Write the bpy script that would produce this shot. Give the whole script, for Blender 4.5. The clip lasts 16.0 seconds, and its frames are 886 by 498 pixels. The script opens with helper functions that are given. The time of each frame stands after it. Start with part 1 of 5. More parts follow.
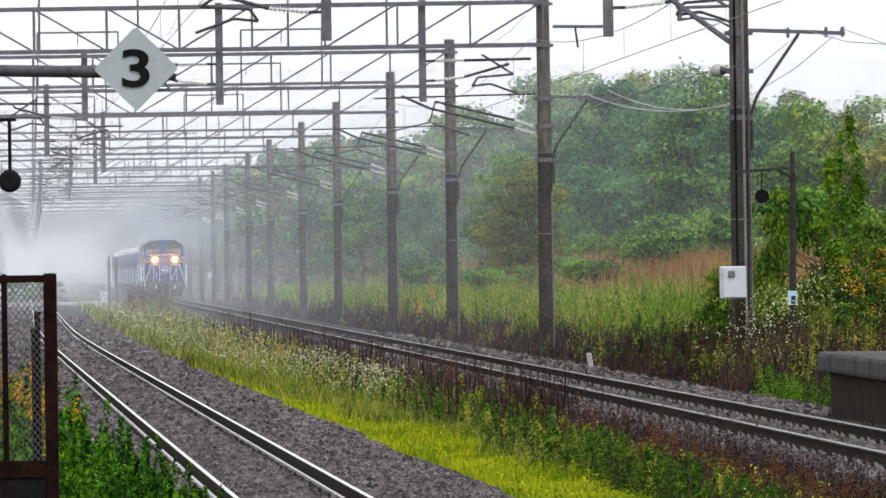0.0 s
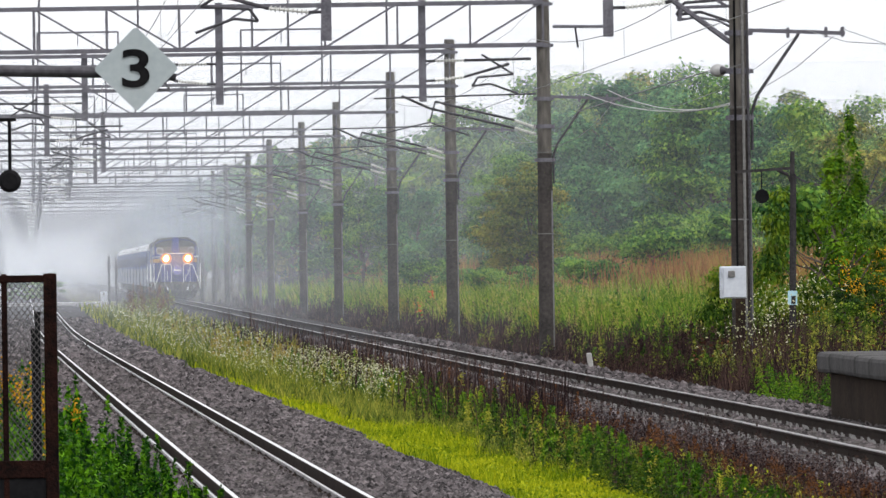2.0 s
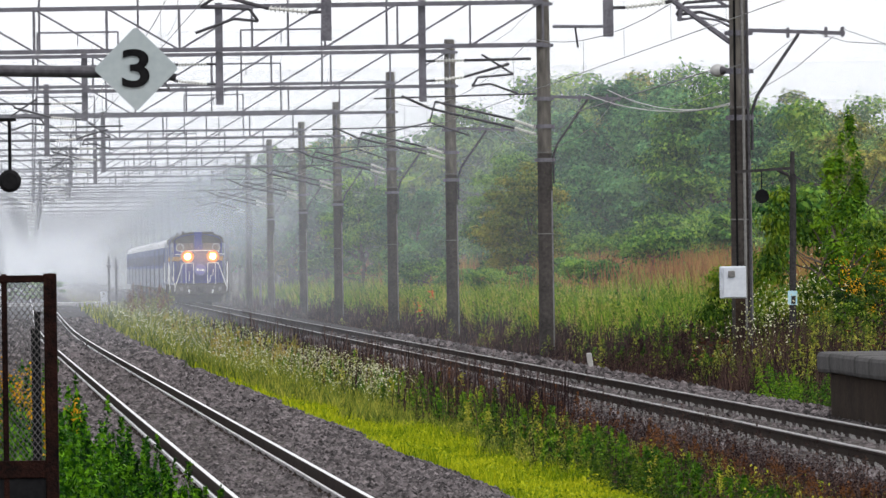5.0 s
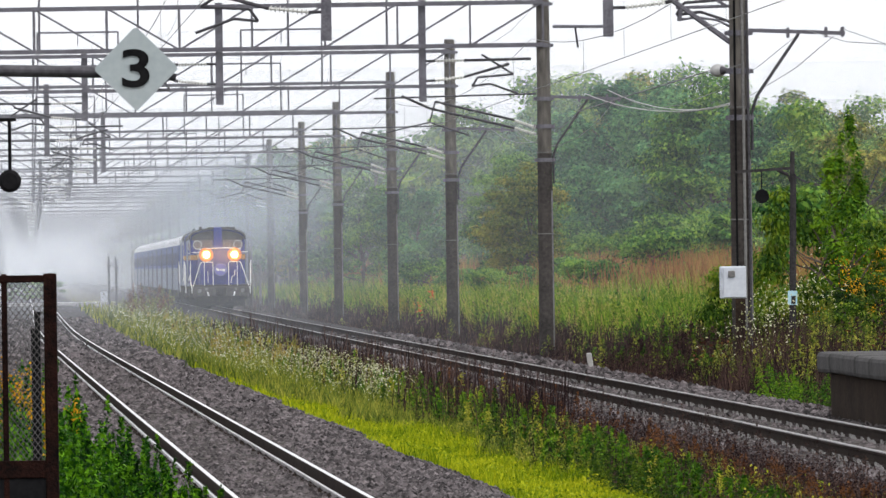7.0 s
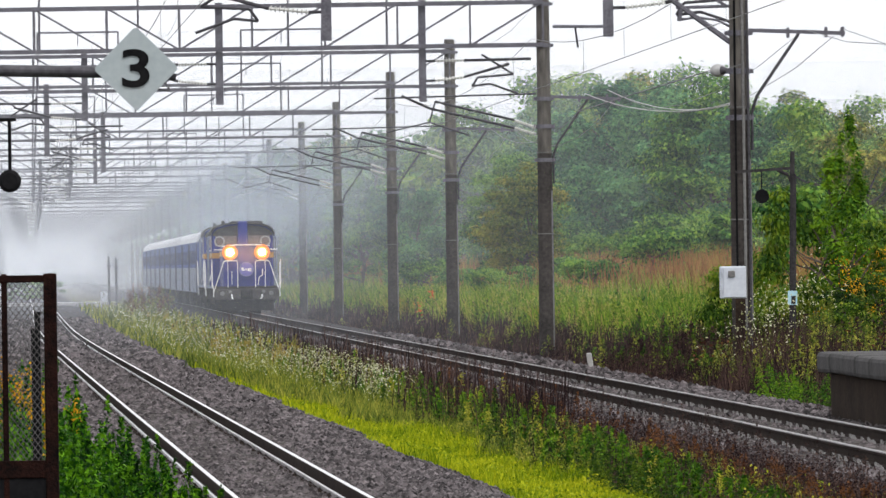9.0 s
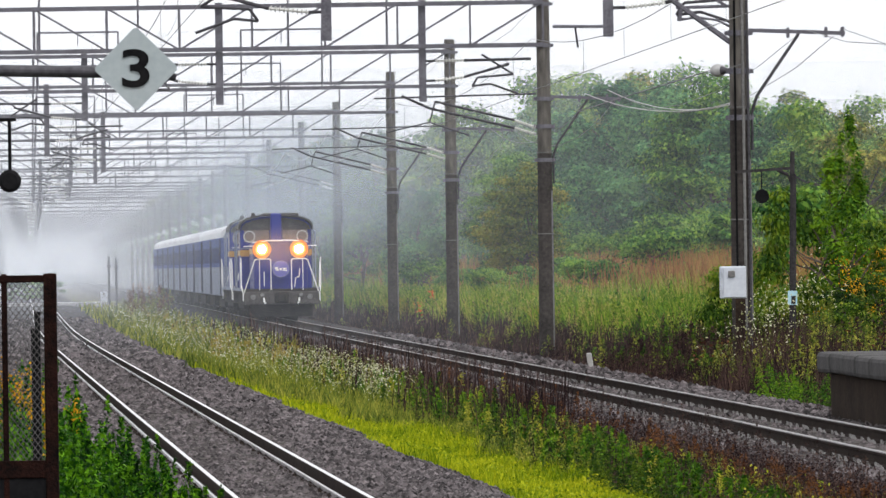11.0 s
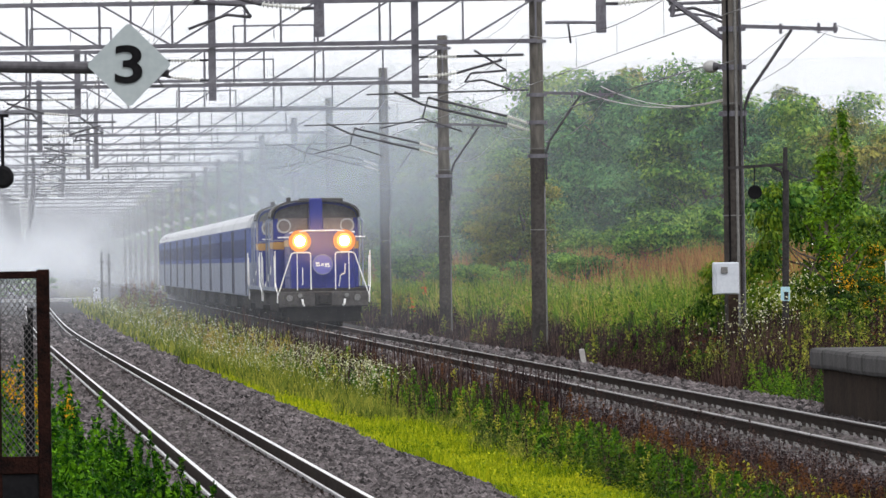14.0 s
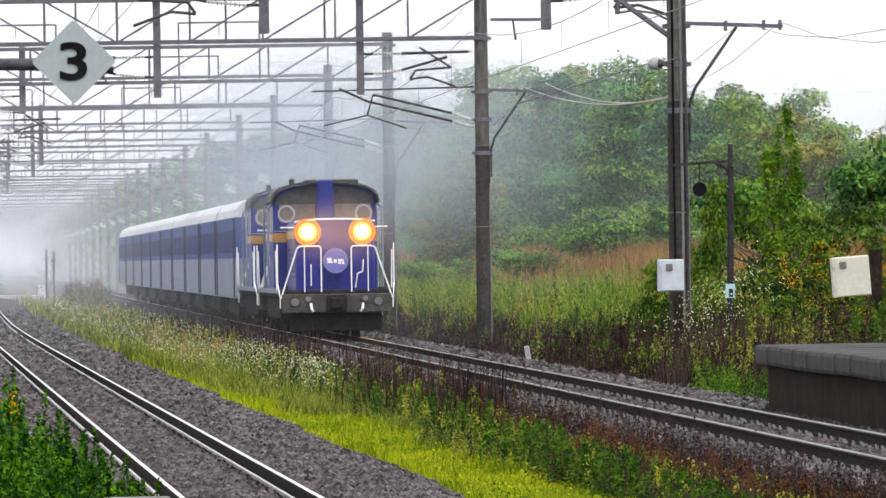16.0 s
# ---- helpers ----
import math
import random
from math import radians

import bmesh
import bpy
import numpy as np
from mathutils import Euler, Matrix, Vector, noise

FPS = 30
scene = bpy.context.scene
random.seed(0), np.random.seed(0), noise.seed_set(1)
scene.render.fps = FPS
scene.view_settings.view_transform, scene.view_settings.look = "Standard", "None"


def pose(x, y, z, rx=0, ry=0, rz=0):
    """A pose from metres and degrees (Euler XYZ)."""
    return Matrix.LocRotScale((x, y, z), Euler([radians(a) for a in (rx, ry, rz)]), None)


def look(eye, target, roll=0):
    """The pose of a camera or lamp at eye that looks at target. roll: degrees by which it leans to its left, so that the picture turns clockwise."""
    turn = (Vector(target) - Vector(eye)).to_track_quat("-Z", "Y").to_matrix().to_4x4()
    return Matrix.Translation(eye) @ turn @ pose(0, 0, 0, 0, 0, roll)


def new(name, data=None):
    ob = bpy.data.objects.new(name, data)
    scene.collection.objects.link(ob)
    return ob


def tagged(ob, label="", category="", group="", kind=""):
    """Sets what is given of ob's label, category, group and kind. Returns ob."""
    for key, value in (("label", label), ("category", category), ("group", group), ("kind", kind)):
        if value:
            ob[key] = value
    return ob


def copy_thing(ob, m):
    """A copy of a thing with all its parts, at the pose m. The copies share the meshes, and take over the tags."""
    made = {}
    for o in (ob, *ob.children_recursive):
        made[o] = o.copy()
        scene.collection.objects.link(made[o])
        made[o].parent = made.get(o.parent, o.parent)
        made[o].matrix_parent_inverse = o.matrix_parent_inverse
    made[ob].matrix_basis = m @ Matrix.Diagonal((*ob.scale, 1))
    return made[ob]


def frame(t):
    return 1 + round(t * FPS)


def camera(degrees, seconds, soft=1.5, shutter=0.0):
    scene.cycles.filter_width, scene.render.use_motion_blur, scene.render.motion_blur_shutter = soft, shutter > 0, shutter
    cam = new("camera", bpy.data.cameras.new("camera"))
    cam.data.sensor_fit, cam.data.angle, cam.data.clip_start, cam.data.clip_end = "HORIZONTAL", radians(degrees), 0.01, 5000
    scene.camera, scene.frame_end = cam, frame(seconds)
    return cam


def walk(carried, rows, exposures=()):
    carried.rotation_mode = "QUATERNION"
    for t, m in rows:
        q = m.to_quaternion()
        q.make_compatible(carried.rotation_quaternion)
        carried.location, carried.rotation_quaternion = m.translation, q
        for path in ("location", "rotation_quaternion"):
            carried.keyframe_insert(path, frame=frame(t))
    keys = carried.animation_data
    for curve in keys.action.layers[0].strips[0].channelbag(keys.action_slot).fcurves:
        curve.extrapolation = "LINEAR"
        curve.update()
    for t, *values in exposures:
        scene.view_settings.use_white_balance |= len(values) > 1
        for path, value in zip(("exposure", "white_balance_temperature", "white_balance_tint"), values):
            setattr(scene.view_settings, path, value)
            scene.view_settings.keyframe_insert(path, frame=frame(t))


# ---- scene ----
# A straight double-track line in rain mist, seen through a very long lens from a platform end.
# x is to the right of the view, y along it, z up from the rail tops.
EYE = (0.0, 0.0, 1.97)
LENS = 16500.0


def aim(dx, dy):
    """The camera's pose when it is swung by these small steps from its first aim."""
    return look(EYE, (-dx / LENS * 1000, 1000, 1.97 + (29 + dy) / LENS * 1000), -0.85)


cam = camera(5.441, 16.0, soft=1.5)
walk(cam, [(0, aim(0, 0)), (6, aim(0, 0)), (12, aim(0, 0)), (12.5, aim(-4.6, 1.5)), (13, aim(0, 0.3)), (13.5, aim(-6.1, -6)),
           (14, aim(-12.6, -7.2)), (14.5, aim(-12.6, -11.8)), (15, aim(-41.5, -12.5)), (15.5, aim(-95.5, -16.5)),
           (16, aim(-110, -14))],
     exposures=((0, 0.0), (14, 0.0), (15, 0.08), (16, 0.15)))

# ---- light ----
world = bpy.data.worlds.new("world")
scene.world = world
world.use_nodes = True
wn, wl = world.node_tree.nodes, world.node_tree.links
sky = wn.new("ShaderNodeTexSky")
sky.sky_type, sky.sun_disc = "NISHITA", False
sky.sun_elevation, sky.sun_rotation = radians(52), radians(150)
sky.air_density, sky.dust_density = 1.0, 6.0
hsv = wn.new("ShaderNodeHueSaturation")
hsv.inputs["Saturation"].default_value = 0.2
hsv.inputs["Value"].default_value = 0.10
cloud = wn.new("ShaderNodeMix")
cloud.data_type = "RGBA"
cloud.inputs["Factor"].default_value = 0.8
cloud.inputs["B"].default_value = (1.0, 1.01, 1.04, 1)
wl.new(sky.outputs[0], hsv.inputs["Color"])
wl.new(hsv.outputs[0], cloud.inputs["A"])
wl.new(cloud.outputs["Result"], wn["Background"].inputs["Color"])
wn["Background"].inputs["Strength"].default_value = 1.55

sun = new("sun", bpy.data.lights.new("sun", "SUN"))
sun.data.energy, sun.data.angle, sun.data.color = 1.5, radians(22), (1, 0.97, 0.92)
sun.matrix_world = look((0, 0, 100), (-25, 45, 20))


# ---- plan ----
def xr(y):
    """The middle of the far track."""
    return 9.24 - 0.0442 * y


def xl(y):
    """The middle of the near track, which bends gently to run beside the other."""
    return 2.89 - 0.0515 * y + 0.0065 * 25 * np.log1p(np.exp((y - 290) / 25))


# ---- materials ----
def mat(name, a, b, scale=4.0, rough=0.7, bump=0.2, metal=0.0, fine=None, vary="", spread=0.15, coat=0.0, stretch=(1, 1, 1), spec=0.25):
    """A surface that drifts between two colours at a coarse and a fine scale, with relief; vary: object or island."""
    m = bpy.data.materials.new(name)
    m.use_nodes = True
    n, l = m.node_tree.nodes, m.node_tree.links
    p = n["Principled BSDF"]
    geo = n.new("ShaderNodeTexCoord" if vary != "world" else "ShaderNodeNewGeometry")
    src = geo.outputs["Object"] if vary != "world" else geo.outputs["Position"]
    mp = n.new("ShaderNodeMapping")
    mp.inputs["Scale"].default_value = stretch
    l.new(src, mp.inputs["Vector"])
    big, small = n.new("ShaderNodeTexNoise"), n.new("ShaderNodeTexNoise")
    big.inputs["Scale"].default_value, small.inputs["Scale"].default_value = scale, fine or scale * 9
    big.inputs["Detail"].default_value, small.inputs["Detail"].default_value = 5, 4
    for t in (big, small):
        l.new(mp.outputs[0], t.inputs["Vector"])
    add = n.new("ShaderNodeMath")
    add.operation = "ADD"
    l.new(big.outputs["Fac"], add.inputs[0])
    l.new(small.outputs["Fac"], add.inputs[1])
    rng = n.new("ShaderNodeMapRange")
    rng.inputs["From Min"].default_value, rng.inputs["From Max"].default_value = 0.72, 1.28
    l.new(add.outputs[0], rng.inputs["Value"])
    mix = n.new("ShaderNodeMix")
    mix.data_type = "RGBA"
    mix.inputs["A"].default_value, mix.inputs["B"].default_value = (*a, 1), (*b, 1)
    l.new(rng.outputs[0], mix.inputs["Factor"])
    out = mix.outputs["Result"]
    if vary in ("object", "island"):
        rnd = n.new("ShaderNodeObjectInfo" if vary == "object" else "ShaderNodeNewGeometry")
        val = rnd.outputs["Random" if vary == "object" else "Random Per Island"]
        vr = n.new("ShaderNodeMapRange")
        vr.inputs["To Min"].default_value, vr.inputs["To Max"].default_value = 1 - spread, 1 + spread
        hs = n.new("ShaderNodeHueSaturation")
        l.new(val, vr.inputs["Value"])
        l.new(vr.outputs[0], hs.inputs["Value"])
        l.new(out, hs.inputs["Color"])
        out = hs.outputs[0]
    l.new(out, p.inputs["Base Color"])
    p.inputs["Roughness"].default_value, p.inputs["Metallic"].default_value = rough, metal
    p.inputs["Coat Weight"].default_value = coat
    p.inputs["Specular IOR Level"].default_value = spec
    p.inputs["Coat Roughness"].default_value = 0.15
    if bump:
        bp = n.new("ShaderNodeBump")
        bp.inputs["Strength"].default_value, bp.inputs["Distance"].default_value = bump, 0.02
        l.new(add.outputs[0], bp.inputs["Height"])
        l.new(bp.outputs[0], p.inputs["Normal"])
    return m


def leaf_mat(name, stops, rough=0.55, patch=0.25):
    """Leaves and blades: each island takes its own shade from the stops, and patches of the ground shift it."""
    m = bpy.data.materials.new(name)
    m.use_nodes = True
    n, l = m.node_tree.nodes, m.node_tree.links
    p = n["Principled BSDF"]
    geo = n.new("ShaderNodeNewGeometry")
    noise_tex = n.new("ShaderNodeTexNoise")
    noise_tex.inputs["Scale"].default_value = patch
    noise_tex.inputs["Detail"].default_value = 3
    l.new(geo.outputs["Position"], noise_tex.inputs["Vector"])
    w = n.new("ShaderNodeMapRange")
    w.inputs["From Min"].default_value, w.inputs["From Max"].default_value = 0.3, 0.7
    l.new(noise_tex.outputs["Fac"], w.inputs["Value"])
    mix = n.new("ShaderNodeMix")
    mix.inputs["Factor"].default_value = 0.5
    l.new(geo.outputs["Random Per Island"], mix.inputs["A"])
    l.new(w.outputs[0], mix.inputs["B"])
    ramp = n.new("ShaderNodeValToRGB")
    els = ramp.color_ramp.elements
    while len(els) < len(stops):
        els.new(0.5)
    for e, (pos, c) in zip(els, stops):
        e.position, e.color = pos, (*c, 1)
    wide = n.new("ShaderNodeMapRange")
    wide.inputs["From Min"].default_value, wide.inputs["From Max"].default_value = 0.2, 0.8
    l.new(mix.outputs[0], wide.inputs["Value"])
    l.new(wide.outputs[0], ramp.inputs["Fac"])
    l.new(ramp.outputs[0], p.inputs["Base Color"])
    p.inputs["Roughness"].default_value = rough
    p.inputs["Specular IOR Level"].default_value = 0.08
    tr = n.new("ShaderNodeBsdfTranslucent")
    l.new(ramp.outputs[0], tr.inputs["Color"])
    ms = n.new("ShaderNodeMixShader")
    ms.inputs[0].default_value = 0.3
    l.new(p.outputs[0], ms.inputs[1])
    l.new(tr.outputs[0], ms.inputs[2])
    l.new(ms.outputs[0], n["Material Output"].inputs["Surface"])
    return m


def glow_mat(name, color, power):
    m = bpy.data.materials.new(name)
    m.use_nodes = True
    p = m.node_tree.nodes["Principled BSDF"]
    p.inputs["Base Color"].default_value = (0.02, 0.015, 0.01, 1)
    p.inputs["Specular IOR Level"].default_value = 0.05
    p.inputs["Emission Color"].default_value = (*color, 1)
    p.inputs["Emission Strength"].default_value = power
    return m


def mist_mat(name, amount, shade):
    """Thin mist: lets most light through and scatters the rest; thinner towards its top, in drifting patches."""
    m = bpy.data.materials.new(name)
    m.use_nodes = True
    n, l = m.node_tree.nodes, m.node_tree.links
    n.remove(n["Principled BSDF"])
    clear, d1, d2 = n.new("ShaderNodeBsdfTransparent"), n.new("ShaderNodeBsdfDiffuse"), n.new("ShaderNodeBsdfTranslucent")
    for d in (d1, d2):
        d.inputs["Color"].default_value = (*shade, 1)
    half, out = n.new("ShaderNodeMixShader"), n.new("ShaderNodeMixShader")
    l.new(d1.outputs[0], half.inputs[1])
    l.new(d2.outputs[0], half.inputs[2])
    l.new(clear.outputs[0], out.inputs[1])
    l.new(half.outputs[0], out.inputs[2])
    tc = n.new("ShaderNodeTexCoord")
    nz = n.new("ShaderNodeTexNoise")
    nz.inputs["Scale"].default_value, nz.inputs["Detail"].default_value = 0.06, 3
    l.new(tc.outputs["Object"], nz.inputs["Vector"])
    rg = n.new("ShaderNodeMapRange")
    rg.inputs["From Min"].default_value, rg.inputs["From Max"].default_value = 0.25, 0.75
    rg.inputs["To Min"].default_value, rg.inputs["To Max"].default_value = amount * 0.75, amount * 1.25
    l.new(nz.outputs["Fac"], rg.inputs["Value"])
    sep = n.new("ShaderNodeSeparateXYZ")
    l.new(tc.outputs["Object"], sep.inputs[0])
    thin = n.new("ShaderNodeMapRange")
    thin.interpolation_type = "SMOOTHSTEP"
    thin.inputs["From Min"].default_value, thin.inputs["From Max"].default_value = 2.5, 26.0
    thin.inputs["To Min"].default_value, thin.inputs["To Max"].default_value = 1.0, 0.3
    l.new(sep.outputs["Z"], thin.inputs["Value"])
    mult = n.new("ShaderNodeMath")
    mult.operation = "MULTIPLY"
    l.new(rg.outputs[0], mult.inputs[0])
    l.new(thin.outputs[0], mult.inputs[1])
    l.new(mult.outputs[0], out.inputs[0])
    l.new(out.outputs[0], n["Material Output"].inputs["Surface"])
    return m


M = {}
M["ground"] = mat("ground", (0.04, 0.032, 0.02), (0.08, 0.07, 0.035), 0.8, 0.95, 0.6, vary="world", fine=14)
M["ballast"] = mat("ballast", (0.018, 0.016, 0.017), (0.055, 0.05, 0.053), 1.2, 0.85, 1.0, vary="world", fine=22, spec=0.05)
M["stone"] = mat("stone", (0.026, 0.023, 0.024), (0.125, 0.108, 0.112), 1.5, 0.7, 0.3, vary="island", spread=0.8, fine=30, spec=0.12)
M["coping"] = mat("coping", (0.03, 0.029, 0.03), (0.085, 0.082, 0.082), 1.4, 0.85, 0.5, fine=16, spec=0.08)
M["wet_road"] = mat("wet_road", (0.26, 0.26, 0.26), (0.4, 0.4, 0.4), 1.0, 0.3, 0.05, fine=9, spec=0.5)
M["rail_side"] = mat("rail_side", (0.016, 0.012, 0.011), (0.036, 0.027, 0.023), 1.5, 0.85, 0.2, 0.0, fine=25, spec=0.03)
M["yellow_green"] = leaf_mat("yellow_green_buds", [(0.1, (0.20, 0.22, 0.02)), (0.9, (0.42, 0.40, 0.04))])
M["rusty"] = leaf_mat("rusty_leaves", [(0.1, (0.04, 0.016, 0.010)), (0.5, (0.10, 0.04, 0.018)), (0.9, (0.17, 0.075, 0.025))], 0.7)
M["rail_foot"] = mat("rail_foot", (0.36, 0.35, 0.36), (0.58, 0.57, 0.58), 0.8, 0.36, 0.02, 0.9, fine=9)
M["rail_head"] = mat("rail_head", (0.55, 0.54, 0.55), (0.78, 0.77, 0.78), 0.7, 0.28, 0.02, 1.0, fine=8)
M["rail_dull"] = mat("rail_dull", (0.13, 0.12, 0.12), (0.24, 0.225, 0.225), 1.0, 0.5, 0.05, 0.7, fine=8)
M["sleeper"] = mat("sleeper", (0.035, 0.031, 0.03), (0.085, 0.076, 0.072), 5, 0.8, 0.3, vary="object", spread=0.25, spec=0.08)
M["clip"] = mat("clip", (0.17, 0.165, 0.165), (0.34, 0.33, 0.33), 12, 0.5, 0.1, spec=0.2)
M["pole"] = mat("pole", (0.045, 0.041, 0.038), (0.15, 0.138, 0.125), 1.3, 0.8, 0.4, fine=9, stretch=(1, 1, 0.25), vary="object", spread=0.2, spec=0.1)
M["sleeve"] = mat("sleeve", (0.026, 0.023, 0.022), (0.07, 0.062, 0.058), 1.5, 0.85, 0.2, fine=12, spec=0.06)
M["steel"] = mat("steel", (0.085, 0.083, 0.10), (0.165, 0.16, 0.185), 3, 0.55, 0.15, 0.2, fine=25, spec=0.15)
M["dark_steel"] = mat("dark_steel", (0.035, 0.034, 0.04), (0.085, 0.082, 0.092), 3, 0.55, 0.15, 0.2, fine=25, spec=0.15)
M["wire"] = mat("wire", (0.09, 0.09, 0.095), (0.16, 0.16, 0.165), 3, 0.5, 0.0, 0.4)
M["porcelain"] = mat("porcelain", (0.50, 0.50, 0.48), (0.68, 0.68, 0.66), 5, 0.3, 0.05)
M["grey_glaze"] = mat("grey_glaze", (0.26, 0.26, 0.26), (0.40, 0.40, 0.40), 5, 0.4, 0.05)
M["rust"] = mat("rust", (0.004, 0.003, 0.003), (0.022, 0.009, 0.007), 9, 0.9, 0.5, fine=60, spec=0.04)
M["mesh_wire"] = mat("mesh_wire", (0.05, 0.047, 0.047), (0.10, 0.095, 0.095), 9, 0.7, 0.0, spec=0.05)
M["concrete"] = mat("concrete", (0.10, 0.10, 0.10), (0.21, 0.205, 0.20), 1.2, 0.75, 0.4, fine=18, spec=0.15)
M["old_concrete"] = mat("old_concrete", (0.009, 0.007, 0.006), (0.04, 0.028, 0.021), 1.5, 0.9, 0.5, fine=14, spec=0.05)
M["sign_white"] = mat("sign_white", (0.30, 0.345, 0.36), (0.36, 0.40, 0.415), 1.5, 0.5, 0.02, fine=20, spec=0.15)
M["post_black"] = mat("post_black", (0.018, 0.017, 0.018), (0.045, 0.042, 0.043), 5, 0.7, 0.2, fine=20, spec=0.1)
M["black"] = mat("black", (0.005, 0.005, 0.006), (0.012, 0.012, 0.013), 4, 0.6, 0.05, spec=0.04)
M["box_white"] = mat("box_white", (0.44, 0.47, 0.53), (0.53, 0.56, 0.61), 2.5, 0.5, 0.03, fine=18, spec=0.15)
M["box_cream"] = mat("box_cream", (0.50, 0.49, 0.41), (0.60, 0.58, 0.50), 2.5, 0.5, 0.03, fine=18, spec=0.15)
M["tag_blue"] = mat("tag_blue", (0.30, 0.50, 0.58), (0.42, 0.60, 0.66), 8, 0.4, 0.02)
M["bark"] = mat("bark", (0.05, 0.04, 0.03), (0.12, 0.10, 0.08), 4, 0.9, 0.6)
M["blue"] = mat("blue_paint", (0.014, 0.020, 0.17), (0.024, 0.034, 0.23), 1.5, 0.45, 0.03, coat=0.08, fine=14, spec=0.15)
M["blue_car"] = mat("blue_car", (0.05, 0.075, 0.23), (0.07, 0.10, 0.28), 0.9, 0.7, 0.03, fine=9, spec=0.03)
M["pale_grey_blue"] = mat("pale_grey_blue", (0.19, 0.215, 0.29), (0.28, 0.305, 0.38), 0.9, 0.7, 0.03, fine=9, spec=0.03)
M["roof_silver"] = mat("roof_silver", (0.42, 0.43, 0.46), (0.62, 0.63, 0.66), 0.8, 0.4, 0.05, 0.1, fine=7)
M["roof_dark"] = mat("roof_dark", (0.03, 0.028, 0.03), (0.075, 0.07, 0.07), 1.5, 0.6, 0.2, fine=10)
M["gold"] = mat("gold_stripe", (0.34, 0.18, 0.05), (0.44, 0.25, 0.08), 2, 0.4, 0.02)
M["white"] = mat("white_paint", (0.74, 0.74, 0.74), (0.84, 0.84, 0.84), 3, 0.4, 0.03)
M["under"] = mat("underframe", (0.010, 0.009, 0.009), (0.035, 0.031, 0.03), 3, 0.85, 0.4, spec=0.06)
M["grime"] = mat("grime", (0.03, 0.028, 0.028), (0.10, 0.092, 0.09), 5, 0.85, 0.5, fine=30, spec=0.06)
M["ring"] = mat("ring_paint", (0.30, 0.29, 0.28), (0.42, 0.41, 0.40), 6, 0.5, 0.02)
M["glass"] = mat("window_glass", (0.13, 0.11, 0.105), (0.22, 0.18, 0.165), 1, 0.3, 0.0, spec=0.1)
M["coach_glass"] = mat("coach_glass", (0.018, 0.026, 0.08), (0.03, 0.04, 0.11), 1, 0.75, 0.0, spec=0.02)
M["door_shade"] = mat("door_shade", (0.010, 0.012, 0.03), (0.02, 0.024, 0.05), 2, 0.7, 0.02, spec=0.03)
M["badge"] = mat("badge_paint", (0.12, 0.12, 0.42), (0.16, 0.16, 0.5), 3, 0.3, 0.02, coat=0.5)
M["lamp"] = glow_mat("headlamp_glow", (1.0, 0.44, 0.10), 240)
M["glare_inner"] = glow_mat("headlamp_glare_inner", (1.0, 0.50, 0.11), 1.9)
M["glare_outer"] = glow_mat("headlamp_glare_outer", (1.0, 0.27, 0.045), 1.05)
M["orange"] = leaf_mat("orange_petals", [(0.1, (0.40, 0.09, 0.03)), (0.9, (0.62, 0.16, 0.05))])
M["lime"] = leaf_mat("lime_grass", [(0.05, (0.06, 0.12, 0.004)), (0.5, (0.225, 0.30, 0.006)), (0.95, (0.48, 0.49, 0.014))], patch=0.9)
M["herb"] = leaf_mat("herb_green", [(0.05, (0.034, 0.058, 0.010)), (0.5, (0.135, 0.175, 0.024)), (0.95, (0.34, 0.33, 0.05))], patch=0.6)
M["deep"] = leaf_mat("deep_green", [(0.1, (0.008, 0.025, 0.004)), (0.5, (0.03, 0.075, 0.008)), (0.9, (0.11, 0.16, 0.012))], patch=0.6)
M["vivid"] = leaf_mat("vivid_green", [(0.1, (0.014, 0.05, 0.004)), (0.5, (0.05, 0.135, 0.008)), (0.9, (0.15, 0.27, 0.012))], patch=0.8)
M["thicket"] = leaf_mat("thicket_green", [(0.05, (0.003, 0.016, 0.002)), (0.5, (0.016, 0.08, 0.003)), (0.95, (0.12, 0.29, 0.008))], patch=2.5)
M["petal"] = leaf_mat("white_petals", [(0.1, (0.34, 0.38, 0.14)), (0.5, (0.54, 0.55, 0.33)), (0.9, (0.78, 0.76, 0.60))])
M["yellow"] = leaf_mat("yellow_petals", [(0.1, (0.42, 0.20, 0.006)), (0.9, (0.66, 0.36, 0.012))])
M["brown"] = leaf_mat("dead_stalks", [(0.1, (0.012, 0.007, 0.008)), (0.6, (0.040, 0.024, 0.024)), (0.9, (0.105, 0.064, 0.05))], 0.8)
M["russet"] = leaf_mat("russet_grass", [(0.1, (0.16, 0.075, 0.03)), (0.5, (0.32, 0.15, 0.065)), (0.9, (0.30, 0.24, 0.06))], 0.8, patch=0.4)
M["reed"] = leaf_mat("reed_green", [(0.1, (0.035, 0.09, 0.008)), (0.45, (0.12, 0.22, 0.016)), (0.75, (0.26, 0.33, 0.03)), (0.95, (0.42, 0.34, 0.10))], patch=0.5)
M["tree_a"] = leaf_mat("oak_leaves", [(0.1, (0.014, 0.052, 0.014)), (0.5, (0.062, 0.165, 0.028)), (0.9, (0.20, 0.33, 0.05))], patch=0.35)
M["vine"] = leaf_mat("vine_green", [(0.1, (0.018, 0.05, 0.006)), (0.5, (0.075, 0.15, 0.010)), (0.9, (0.20, 0.26, 0.020))], patch=0.9)
M["tawny"] = leaf_mat("tawny_weeds", [(0.1, (0.07, 0.07, 0.010)), (0.5, (0.24, 0.19, 0.025)), (0.9, (0.42, 0.30, 0.07))], 0.7, patch=0.6)
